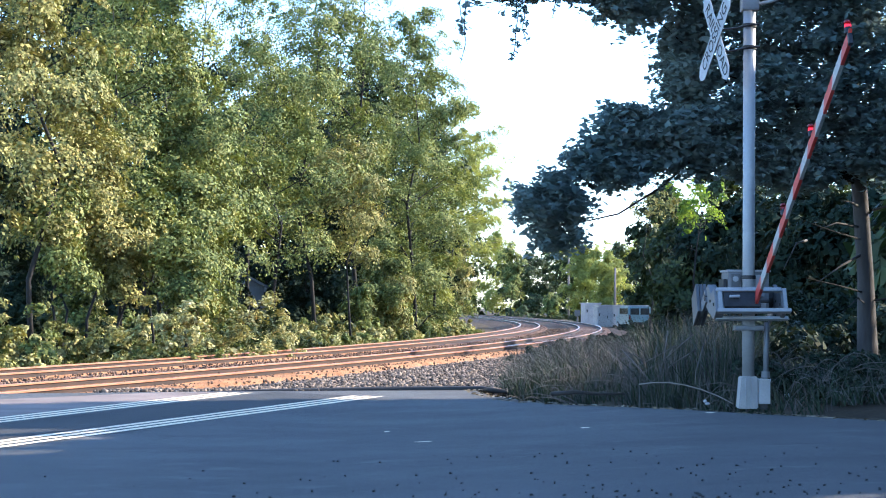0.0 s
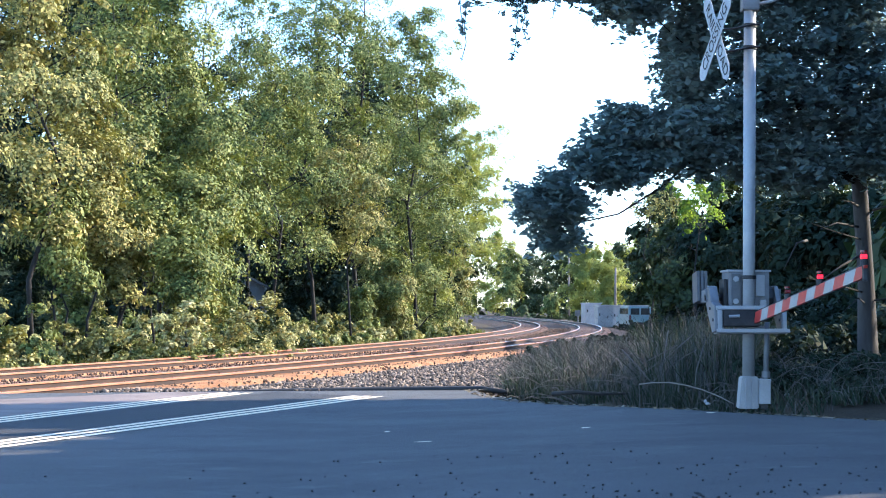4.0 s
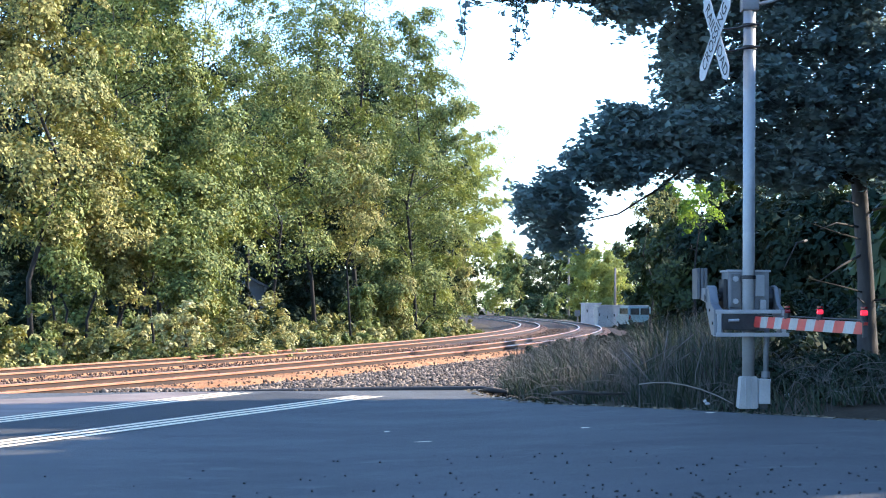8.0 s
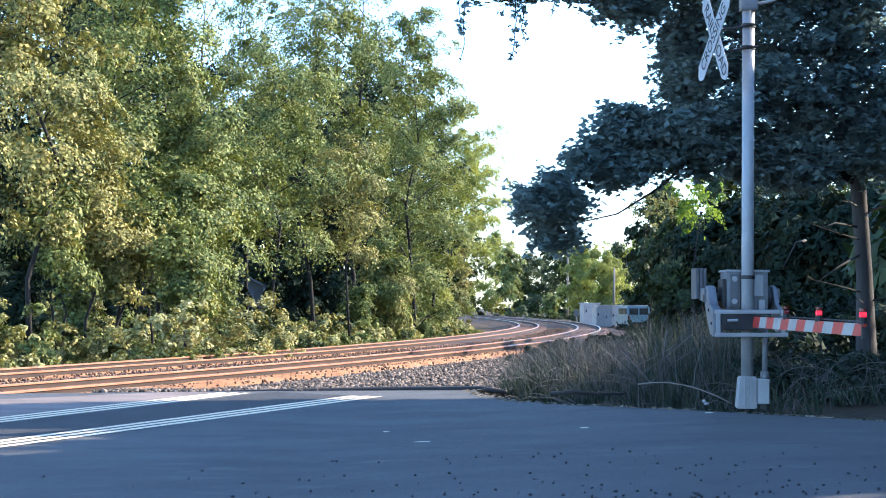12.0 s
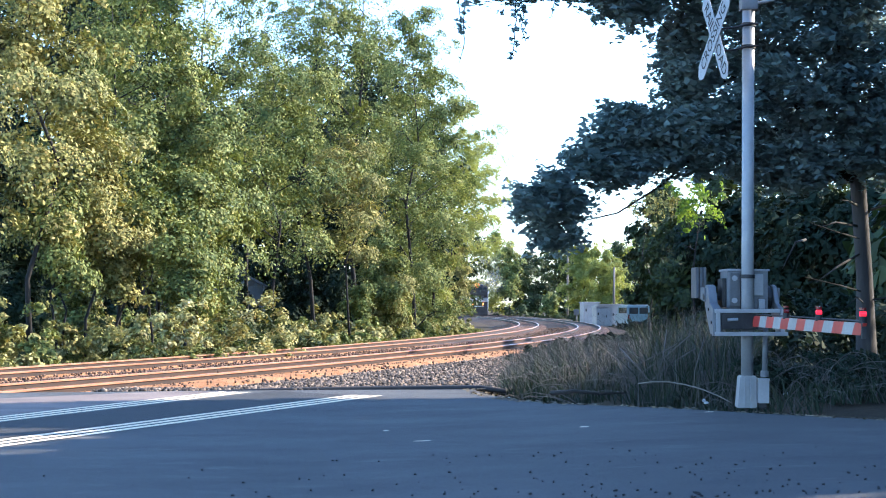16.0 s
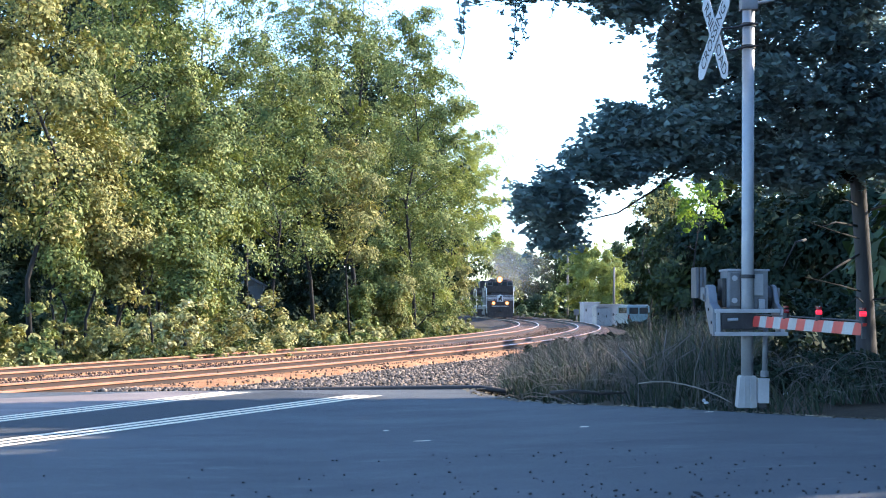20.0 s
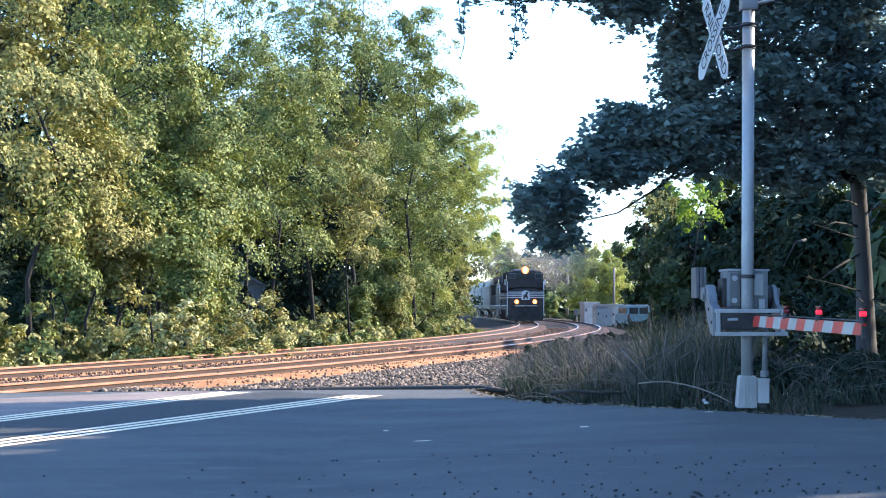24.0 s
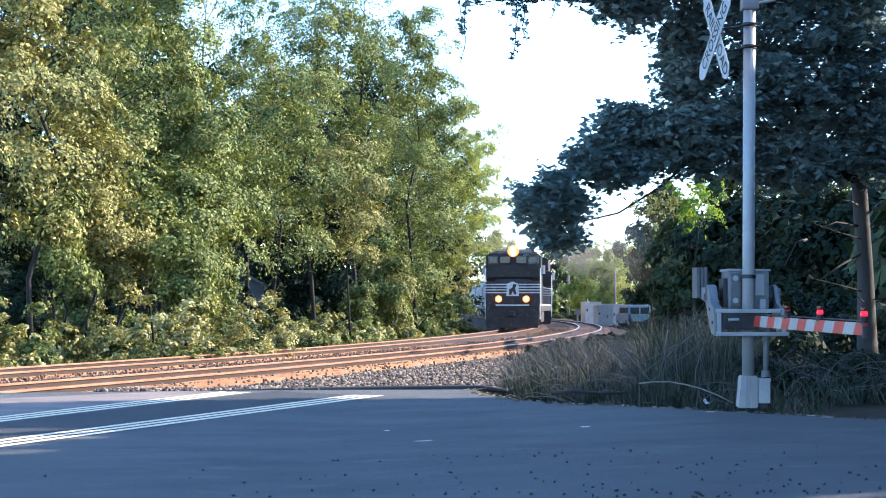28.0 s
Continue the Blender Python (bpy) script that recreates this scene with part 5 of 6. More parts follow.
for k, pts in enumerate((((2.45, 21.75, 0.34), (2.62, 21.65, 0.365), (2.8, 21.52, 0.37), (2.98, 21.37, 0.345), (3.15, 21.2, 0.3), (3.32, 20.98, 0.23), (3.46, 20.75, 0.15)), ((3.25, 22.6, 0.95), (2.9, 22.5, 0.66), (2.4, 22.4, 0.34)), ((3.3, 22.7, 0.75), (3.0, 22.4, 0.6), (2.6, 22.2, 0.3)),
                         ((2.95, 22.8, 1.0), (2.85, 22.5, 0.6), (2.75, 22.3, 0.3)), ((3.1, 23.0, 0.8), (2.7, 22.7, 0.62), (2.2, 22.6, 0.36)), ((2.35, 22.9, 0.75), (2.55, 22.5, 0.5), (2.7, 22.1, 0.28)), ((3.35, 22.2, 0.9), (3.2, 22.0, 0.5), (3.15, 21.8, 0.25)))):
    ob = new("dry_cane", mesh_of("dry_cane", tubed([(a + 0.02 * noise.noise((k, q, 3)), b, c) for q, (a, b, c) in enumerate(pts)], [0.009, 0.009, 0.009, 0.008, 0.008, 0.007, 0.006] if k == 0 else [0.007, 0.006, 0.004], 6), CANE if k == 0 else DRY_STEM, True))
    tagged(ob, "long pale bare cane leaning in the weeds", "cane", "dry canes in the weeds")
# weeds against the shoulder of the near track, and dark brush at the foot of the right-hand woods
spots = []
for i in range(150):
    y = 46 + 95 * rng.random() ** 1.2
    spots.append((track_x(y) + SPACING + 2.0 + 3.2 * rng.random(), y, rng.uniform(0.4, 0.8), rng.uniform(0.35, 0.6), 0.09, 380))
thicket("shoulder_weeds", "low dull weeds along the track shoulder", spots, LEAF_WEED)
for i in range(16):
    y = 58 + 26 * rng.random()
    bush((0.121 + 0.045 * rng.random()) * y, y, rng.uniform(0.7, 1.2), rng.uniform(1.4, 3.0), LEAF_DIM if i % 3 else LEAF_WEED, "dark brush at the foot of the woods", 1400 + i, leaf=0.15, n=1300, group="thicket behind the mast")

# woods beyond the crossing mast, then trees added to cast shade
RIGHT_TREES = [
    (9.9, 75, 5.0, 0.6, 0.8, LEAF_DEEP, DEEP, dict(boughs=140, leaf=0.25, per=64)),
    (10.1, 70, 4.9, 0.6, 1.5, LEAF_DEEP, DEEP, dict(boughs=190, leaf=0.25, per=64)),
    (10.1, 85, 6.8, 5.0, 1.3, LEAF_YELLOW, YELLOW, dict(boughs=34, per=70, gap=0.25, size=0.5)),
    (8.0, 55, 5.4, 3.0, 0.75, LEAF_FRESH, GREEN, dict(boughs=48, per=50, gap=0.22, leaf=0.12, size=0.34, limbs=3)),
    (10.0, 74, 6.1, 3.8, 0.5, LEAF_YELLOW, YELLOW, dict(boughs=26, per=50, gap=0.2, size=0.35, limbs=3)),
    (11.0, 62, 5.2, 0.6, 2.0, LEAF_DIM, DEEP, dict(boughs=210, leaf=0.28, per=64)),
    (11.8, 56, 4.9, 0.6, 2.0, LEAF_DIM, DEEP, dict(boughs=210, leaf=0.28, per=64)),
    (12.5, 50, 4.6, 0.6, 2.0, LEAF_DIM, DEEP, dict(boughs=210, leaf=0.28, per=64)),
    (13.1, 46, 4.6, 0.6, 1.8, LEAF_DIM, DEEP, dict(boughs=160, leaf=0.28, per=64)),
    # from here on: added trees, mostly out of view, that only throw shade
    (24, 72, 10.5, 0.5, 4, LEAF_DEEP, DEEP, dict(boughs=120, leaf=0.6, per=38, size=1.1, limbs=0)),
    (25, 84, 10.5, 0.5, 4, LEAF_DEEP, DEEP, dict(boughs=120, leaf=0.6, per=38, size=1.1, limbs=0)),
    (25, 97, 10.5, 0.5, 4, LEAF_DEEP, DEEP, dict(boughs=120, leaf=0.6, per=38, size=1.1, limbs=0)),
    (26, 112, 10.5, 0.5, 4, LEAF_DEEP, DEEP, dict(boughs=120, leaf=0.6, per=38, size=1.1, limbs=0)),
    (27, 128, 10.5, 0.5, 4, LEAF_DEEP, DEEP, dict(boughs=120, leaf=0.6, per=38, size=1.1, limbs=0)),
    (33, 260, 13, 0.5, 5, LEAF_DEEP, DEEP, dict(boughs=120, leaf=0.6, per=38, size=1.1, limbs=0)),
    (30, 290, 12, 0.5, 5, LEAF_DEEP, DEEP, dict(boughs=120, leaf=0.6, per=38, size=1.1, limbs=0)),
    (38, 310, 13, 0.5, 5, LEAF_DEEP, DEEP, dict(boughs=120, leaf=0.6, per=38, size=1.1, limbs=0)),
    (24, 140, 10, 0.5, 4, LEAF_DEEP, DEEP, dict(boughs=120, leaf=0.6, per=38, size=1.1, limbs=0)),
    (10.3, 25.3, 12, 0.6, 1.2, LEAF_DEEP, DEEP, dict(boughs=140, leaf=0.6, per=38, size=1.1, limbs=0)),
    (15.5, 23.0, 11, 0.6, 2.6, LEAF_DEEP, DEEP, dict(boughs=140, leaf=0.6, per=38, size=1.1, limbs=0)),
    (13.6, 19.8, 11.5, 0.6, 2.2, LEAF_DEEP, DEEP, dict(boughs=140, leaf=0.6, per=38, size=1.1, limbs=0)),
    (13, 25.6, 13, 0.6, 1.1, LEAF_DEEP, DEEP, dict(boughs=120, leaf=0.6, per=38, size=1.1, limbs=0)),
    (9.5, 21.2, 7.2, 0.6, 2.5, LEAF_DEEP, DEEP, dict(boughs=120, leaf=0.6, per=38, size=1.1, limbs=0)),
    (14, 22.5, 8.9, 0.6, 2.8, LEAF_DEEP, DEEP, dict(boughs=120, leaf=0.6, per=38, size=1.1, limbs=0)),
    (17.5, 26.6, 8.5, 0.6, 2.4, LEAF_DEEP, DEEP, dict(boughs=120, leaf=0.6, per=38, size=1.1, limbs=0)),
    (12.5, 16, 12, 0.6, 3.5, LEAF_DEEP, DEEP, dict(boughs=120, leaf=0.6, per=38, size=1.1, limbs=0)),
    (8.6, 18.7, 4.2, 0.4, 1.6, LEAF_DEEP, DEEP, dict(boughs=120, leaf=0.6, per=38, size=1.1, limbs=0)),
    (17.5, 19, 13, 0.6, 3.5, LEAF_DEEP, DEEP, dict(boughs=120, leaf=0.6, per=38, size=1.1, limbs=0)),
    (22, 24, 10, 0.6, 3.2, LEAF_DEEP, DEEP, dict(boughs=120, leaf=0.6, per=38, size=1.1, limbs=0)),
    (22.5, 28, 10, 0.6, 2.8, LEAF_DEEP, DEEP, dict(boughs=120, leaf=0.6, per=38, size=1.1, limbs=0)),
    (11.5, 33, 5.3, 0.4, 2.2, LEAF_DEEP, DEEP, dict(boughs=120, leaf=0.6, per=38, size=1.1, limbs=0)),
    (12.5, 37, 5.3, 0.4, 2.2, LEAF_DEEP, DEEP, dict(boughs=120, leaf=0.6, per=38, size=1.1, limbs=0)),
    (13.5, 41, 5.3, 0.4, 2.2, LEAF_DEEP, DEEP, dict(boughs=120, leaf=0.6, per=38, size=1.1, limbs=0)),
    (17, 12, 12, 0.6, 3.5, LEAF_DEEP, DEEP, dict(boughs=120, leaf=0.6, per=38, size=1.1, limbs=0)),
    (22, 15, 14, 0.6, 4, LEAF_DEEP, DEEP, dict(boughs=120, leaf=0.6, per=38, size=1.1, limbs=0)),
    (12, 9, 11, 0.6, 3.5, LEAF_DEEP, DEEP, dict(boughs=120, leaf=0.6, per=38, size=1.1, limbs=0)),
    (17, 5, 12, 0.6, 3.5, LEAF_DEEP, DEEP, dict(boughs=120, leaf=0.6, per=38, size=1.1, limbs=0)),
    (24, 8, 14, 0.6, 4, LEAF_DEEP, DEEP, dict(boughs=120, leaf=0.6, per=38, size=1.1, limbs=0)),
    (26, 20, 15, 0.6, 4.5, LEAF_DEEP, DEEP, dict(boughs=120, leaf=0.6, per=38, size=1.1, limbs=0)),
    (14, 1, 12, 0.6, 4, LEAF_DEEP, DEEP, dict(boughs=120, leaf=0.6, per=38, size=1.1, limbs=0)),
    (20, -4, 13, 0.6, 4.5, LEAF_DEEP, DEEP, dict(boughs=120, leaf=0.6, per=38, size=1.1, limbs=0)),
]
for i, (x, y, top, low, half, mat_, lab, opts) in enumerate(RIGHT_TREES):
    tree(x, y, top, low, half, mat_, lab, 500 + i, **opts)


def maple():
    """The big maple by the mast: its crown is a set of leafy masses, one of them a drooping branch over the line."""
    rng = np.random.default_rng(77)
    x, y = 6.40, 26.3
    z0 = ground_z(x, y)
    t = thing("maple_tree", "large dark maple in shade with a drooping branch", "tree", at=pose(x, y, z0))
    pts = []
    # centre and radii of the masses, from the trunk's foot
    for cx, cy, cz, rx, ry, rz, n in MASSES:
        c, r = np.array((cx - x, cy - y, cz - z0)), np.array((rx, ry, rz))
        for i in range(int(n * 3.7)):
            p = rng.normal(0, 1, 3)
            p = p / np.linalg.norm(p) * rng.random() ** 0.4
            pts.append(spray(rng, c + p * r * 0.9, rng.uniform(0.25, 0.5), 0.6, 66))
    pts = np.concatenate(pts)
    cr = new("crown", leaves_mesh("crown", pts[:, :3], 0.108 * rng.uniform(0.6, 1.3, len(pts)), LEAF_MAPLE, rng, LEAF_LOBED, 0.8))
    cr.parent = t
    part("trunk", tubed([(0, 0, -0.2), (0.02, 0, 0.4), (0, 0, 1.6), (-0.1, 0, 3.2), (-0.3, 0, 6.0), (-0.6, 0, 10.0)], [0.24, 0.165, 0.125, 0.12, 0.115, 0.06], 12), BARK_PALE, t, "straight pale grey trunk", True)
    for q in MASSES[:4] + MASSES[7:]:
        bm = bmesh.new()
        limb_tubes(bm, rng, (-0.1, 0, 3.0), [(q[0] - x, q[1] - y, q[2] - z0)], 0.04)
        part("limb", bm, BARK, t, "", True)
    part("limb", tubed([(-0.1, 0, 3.9), (-2.3, -0.7, 3.7), (-3.2, -0.9, 2.9), (-3.84, -1.0, 2.5), (-4.5, -1.0, 2.35)], [0.06, 0.035, 0.018, 0.014, 0.01], 6), BARK, t, "bare drooping limb", True)
    for pts in (((-0.05, 1.95), (-0.45, 1.75), (-0.85, 1.5)), ((-0.08, 2.35), (-0.5, 2.4), (-0.8, 2.3)), ((-0.08, 2.65), (-0.3, 2.72), (-0.5, 2.72)), ((0.1, 2.6), (0.4, 2.7), (0.7, 2.6)), ((-0.9, 2.15), (-1.1, 2.1), (-1.35, 1.7))):
        part("dead_branch", tubed([(a, -0.25 * k - 0.05, b) for k, (a, b) in enumerate(pts)], [0.022, 0.015, 0.006], 6), BARK_PALE, t, "bare dead branch", True)
    for k in range(4):
        a, zz = rng.uniform(0, 6.28), rng.uniform(0.9, 2.6)
        part("dead_twig", tubed([(0, 0, zz), (0.6 * math.cos(a), -0.5, zz + 0.1), (1.3 * math.cos(a), -0.8, zz + rng.uniform(-0.3, 0.3))], [0.016, 0.01, 0.004], 5), BARK, t)
    return t


MASSES = [
    (4.77, 25.8, 4.95, 1.64, 1.20, 2.01, 55),
    (5.87, 26.0, 5.19, 1.63, 0.95, 1.63, 60),
    (3.69, 25.4, 3.86, 0.99, 0.73, 0.66, 38),
    (2.51, 25.2, 3.55, 0.70, 0.50, 0.45, 28),
    (1.59, 24.9, 2.88, 0.58, 0.43, 0.39, 17),
    (1.63, 24.9, 2.35, 0.29, 0.16, 0.15, 5),
    (1.83, 24.9, 6.32, 2.11, 0.64, 0.58, 55),
    (3.85, 25.4, 6.46, 1.65, 1.18, 1.07, 45),
    (5.17, 25.4, 7.13, 2.10, 0.9, 1.68, 40),
    (3.56, 25.4, 5.01, 0.35, 0.38, 0.83, 20),
    (2.68, 25.3, 4.09, 0.37, 0.23, 0.21, 8),
    (5.13, 25.6, 3.46, 0.92, 0.46, 0.42, 22),
    (6.51, 25.8, 3.86, 0.59, 0.65, 0.67, 26),
    (2.71, 24.9, 5.78, 0.50, 0.41, 0.37, 16),
]
big_maple = maple()


# ---- train ----
def bogie(parent, y, axles, name="bogie"):
    bm = bmesh.new()
    L = 0.95 * axles
    for sx in (-1, 1):
        box(bm, sx * 1.0 - 0.08, y - L, 0.35, sx * 1.0 + 0.08, y + L, 0.75)
    box(bm, -0.9, y - 0.3, 0.5, 0.9, y + 0.3, 0.8)
    b = part(name, bm, DARK_STEEL, parent, "dark steel bogie frame")
    for i in range(axles):
        yy = y + (i - (axles - 1) / 2) * 1.75
        bm = bmesh.new()
        for sx in (-1, 1):
            tube(bm, [(sx * 0.66, yy, 0.5), (sx * 0.79, yy, 0.5)], 0.5, 20)
        tube(bm, [(-0.7, yy, 0.5), (0.7, yy, 0.5)], 0.08, 10)
        part("wheelset", bm, DARK_STEEL, b)


def locomotive(lead):
    """A six-axle hood diesel; its front faces -y, its front coupler stands at the origin."""
    g = thing("locomotive", "black diesel locomotive with white nose stripes" + (" and glowing headlights" if lead else ""), "locomotive", "locomotives at the train's head")
    part("underframe", boxed(-1.5, 0.9, 1.05, 1.5, 21.8, 1.45, bevel=0.03), LOCO_BLACK, g, "black underframe")
    part("sill_stripe", boxed(-1.52, 1.0, 1.4, 1.52, 21.7, 1.47, bevel=0.01), LOCO_WHITE, g, "pale sill stripe")
    part("fuel_tank", boxed(-1.35, 8.2, 0.35, 1.35, 13.2, 1.1, bevel=0.15), LOCO_BLACK, g)
    bogie(g, 4.6, 3), bogie(g, 17.6, 3)
    # nose, cab and long hood
    bm = prism(bmesh.new(), [(0.95, 1.45), (0.85, 2.3), (1.0, 2.75), (1.25, 2.95), (2.6, 3.05), (2.6, 1.45)], -1.05, 1.05, "x")
    bmesh.ops.bevel(bm, geom=list(bm.edges), offset=0.1, segments=2, affect="EDGES")
    nose = part("nose", bm, LOCO_BLACK, g, "black short nose")
    for k in range(4):
        z = 2.08 + 0.155 * k
        part("nose_stripe", boxed(-1.56, 0.80, z, -0.34, 0.845, z + 0.07, bevel=0.004), LOCO_WHITE, nose, "white nose stripe")
        part("nose_stripe", boxed(0.34, 0.80, z, 1.56, 0.845, z + 0.07, bevel=0.004), LOCO_WHITE, nose, "white nose stripe")
    part("nose_front", boxed(-1.56, 0.83, 1.35, 1.56, 0.95, 2.75, bevel=0.05), LOCO_BLACK, nose)
    emblem = part("nose_emblem", prism(bmesh.new(), [(-0.36, 1.92), (0.36, 1.92), (0.33, 2.62), (0.0, 2.75), (-0.33, 2.62)], 0.79, 0.828), LOCO_WHITE, nose, "plain white emblem plate")
    part("emblem_mark", prism(bmesh.new(), [(-0.2, 1.98), (-0.08, 1.98), (0.0, 2.2), (0.12, 2.0), (0.22, 2.02), (0.14, 2.36), (0.22, 2.56), (0.04, 2.62), (-0.02, 2.4), (-0.2, 2.3)], 0.765, 0.788), LOCO_BLACK, emblem, "plain dark mark")
    bm = prism(bmesh.new(), [(2.0, 2.3), (1.35, 3.0), (1.45, 4.3), (1.7, 4.5), (2.3, 4.62), (4.6, 4.62), (4.6, 1.45), (2.0, 1.45)], -1.56, 1.56, "x")
    bmesh.ops.bevel(bm, geom=list(bm.edges), offset=0.1, segments=2, affect="EDGES")
    for v in bm.verts:
        if v.co.z > 4.3:
            v.co.x *= 1 - 0.42 * (v.co.z - 4.3) / 0.32
    cab = part("cab", bm, LOCO_BLACK, g, "black wide cab")
    for sx in (-1, 1):
        part("windshield", boxed(min(sx * 0.16, sx * 0.78), 1.33, 3.78, max(sx * 0.16, sx * 0.78), 1.43, 4.2, bevel=0.03), CAB_GLASS, cab, "dark windshield pane")
        part("corner_window", boxed(min(sx * 0.9, sx * 1.4), 1.35, 3.8, max(sx * 0.9, sx * 1.4), 1.44, 4.18, bevel=0.03), CAB_GLASS, cab)
        part("side_window", boxed(sx * 1.555 - 0.02, 2.4, 3.5, sx * 1.555 + 0.02, 3.6, 4.1, bevel=0.02), CAB_GLASS, cab)
        part("window_frame", boxed(min(sx * 0.86, sx * 1.44), 1.38, 3.75, max(sx * 0.86, sx * 1.44), 1.45, 4.22, bevel=0.02), BOX_GREY, cab, "grey window frame")
        part("number_board", boxed(min(sx * 0.45, sx * 1.0), 1.55, 4.32, max(sx * 0.45, sx * 0.85), 1.7, 4.46, bevel=0.02), CAB_GLASS, cab, "plain number board")
        part("mirror", boxed(sx * 1.72 - 0.08, 2.1, 3.2, sx * 1.72 + 0.08, 2.15, 3.7, bevel=0.02), LOCO_WHITE, cab)
        part("handrail", tubed([(sx * 1.55, 0.85, 0.6), (sx * 1.57, 0.85, 2.4), (sx * 1.57, 1.25, 3.5)], 0.035, 8), LOCO_WHITE, g)
        part("walkway_rail", tubed([(sx * 1.5, 4.7, 2.5), (sx * 1.5, 12, 2.5), (sx * 1.5, 21.3, 2.5)], 0.022, 6), BOX_GREY, g, "grey walkway rail")
        for yy in range(6, 22, 2):
            part("rail_post", tubed([(sx * 1.5, yy, 1.45), (sx * 1.5, yy, 2.5)], 0.022, 6), BOX_GREY, g)
    bm = prism(bmesh.new(), [(-1.5, 3.0), (1.5, 3.0), (1.5, 3.4), (0.0, 3.75), (-1.5, 3.4)], 1.2, 1.42)
    part("anticlimber_hood", bm, LOCO_BLACK, cab, "sloping hood under the windshield")
    part("headlight_housing", boxed(-0.3, 1.45, 4.32, 0.3, 1.8, 4.66, bevel=0.06), LOCO_BLACK, cab)
    part("front_platform", boxed(-1.5, 0.5, 1.3, 1.5, 0.95, 1.42, bevel=0.02), LOCO_BLACK, g)
    part("platform_stripe", boxed(-0.95, 0.46, 1.36, 0.95, 0.5, 1.44, bevel=0.01), LOCO_WHITE, g)
    part("pilot", prism(bmesh.new(), [(-1.5, 0.2), (1.5, 0.2), (1.5, 1.32), (-1.5, 1.32)], 0.55, 0.7), LOCO_BLACK, g, "black pilot plate")
    part("plough", prism(bmesh.new(), [(-1.45, 0.12), (1.45, 0.12), (1.5, 0.75), (-1.5, 0.75)], 0.42, 0.55), LOCO_BLACK, g, "black snow plough")
    part("coupler", boxed(-0.16, 0.0, 0.78, 0.16, 0.6, 1.05, bevel=0.04), DARK_STEEL, g)
    for sx in (-0.55, 0.55):
        part("step_well", boxed(sx * 2.2 - 0.25, 0.7, 0.4, sx * 2.2 + 0.25, 1.0, 1.3, bevel=0.03), DARK_STEEL, g)
    if lead:
        part("headlight_halo", tubed([(0, 1.47, 4.49), (0, 1.43, 4.49)], 0.33, 24), AMBER_HALO, cab, "glowing amber disc added as the headlight's halo")
        for dz in (-0.09, 0.09):
            part("headlight", tubed([(0, 1.43, 4.49 + dz), (0, 1.38, 4.49 + dz)], 0.17, 18), HEADLIGHT, cab, "glowing warm headlight")
        for sx in (-0.78, 0.78):
            part("ditch_halo", tubed([(sx, 0.52, 1.75), (sx, 0.49, 1.75)], 0.2, 20), AMBER_HALO, g, "glowing amber disc added as the ditch light's halo")
            part("ditch_light", tubed([(sx, 0.5, 1.75), (sx, 0.42, 1.75)], 0.12, 14), DITCH, g, "glowing amber-white ditch light")
    bm = prism(bmesh.new(), [(-0.95, 1.45), (-0.95, 4.2), (-0.75, 4.5), (0.75, 4.5), (0.95, 4.2), (0.95, 1.45)], 4.6, 21.2)
    hood = part("long_hood", bm, LOCO_BLACK, g, "black long hood")
    for yy in (6.5, 9.0, 11.5, 14.0, 16.5):
        part("hood_door", boxed(-0.98, yy, 1.7, 0.98, yy + 1.6, 3.6, bevel=0.02), LOCO_BLACK, hood)
    part("radiator", prism(bmesh.new(), [(-1.5, 3.7), (-1.5, 4.4), (-1.2, 4.6), (1.2, 4.6), (1.5, 4.4), (1.5, 3.7)], 16.5, 21.0), LOCO_BLACK, hood, "overhanging radiator housing")
    part("exhaust_stack", boxed(-0.4, 11.0, 4.45, 0.4, 12.0, 4.75, bevel=0.05), DARK_STEEL, hood)
    return g


def hopper_car(seed):
    """A ribbed grey covered hopper, its front coupler at the origin, front towards -y."""
    g = thing("hopper_wagon", "dusty light grey ribbed covered hopper wagon", "freight wagon", "wagons of the train")
    bm = prism(bmesh.new(), [(-1.5, 1.4), (-1.58, 3.6), (-1.2, 4.35), (1.2, 4.35), (1.58, 3.6), (1.5, 1.4)], 1.6, 15.6)
    body = part("body", bm, CAR_GREY, g, "light grey wagon body")
    for i in range(8):
        y = 1.7 + i * 1.95
        for sx in (-1, 1):
            part("rib", boxed(min(sx * 1.5, sx * 1.66), y, 1.4, max(sx * 1.5, sx * 1.66), y + 0.2, 3.65, bevel=0.015), RIB_PALE, body, "pale upright rib")
    part("sill", boxed(-1.5, 0.6, 1.1, 1.5, 16.6, 1.4, bevel=0.02), DARK_STEEL, g)
    part("roof_hatch", boxed(-0.35, 2.2, 4.33, 0.35, 15, 4.5, bevel=0.03), CAR_GREY, body)
    for y in (4.2, 8.6, 13.0):
        part("discharge_chute", prism(bmesh.new(), [(-1.2, 1.2), (1.2, 1.2), (0.5, 0.5), (-0.5, 0.5)], y - 0.7, y + 0.7), CAR_GREY, g)
    for y in (0.75, 16.35):
        part("end_ladder", boxed(-1.4, y, 1.4, -0.9, y + 0.1, 4.0, bevel=0.01), DARK_STEEL, g)
    bogie(g, 2.4, 2), bogie(g, 14.8, 2)
    return g


S28, SPEED = s_at(97.9), 12.73
lead = locomotive(True)
second = locomotive(False)
consist = [(lead, 0.0, 22.3), (second, 22.3, 22.3)]
first = hopper_car(0)
at_s = 44.6
for i in range(9):
    consist.append((first if i == 0 else copy_thing(first, pose(0, 0, 0)), at_s, 17.2))
    at_s += 17.2


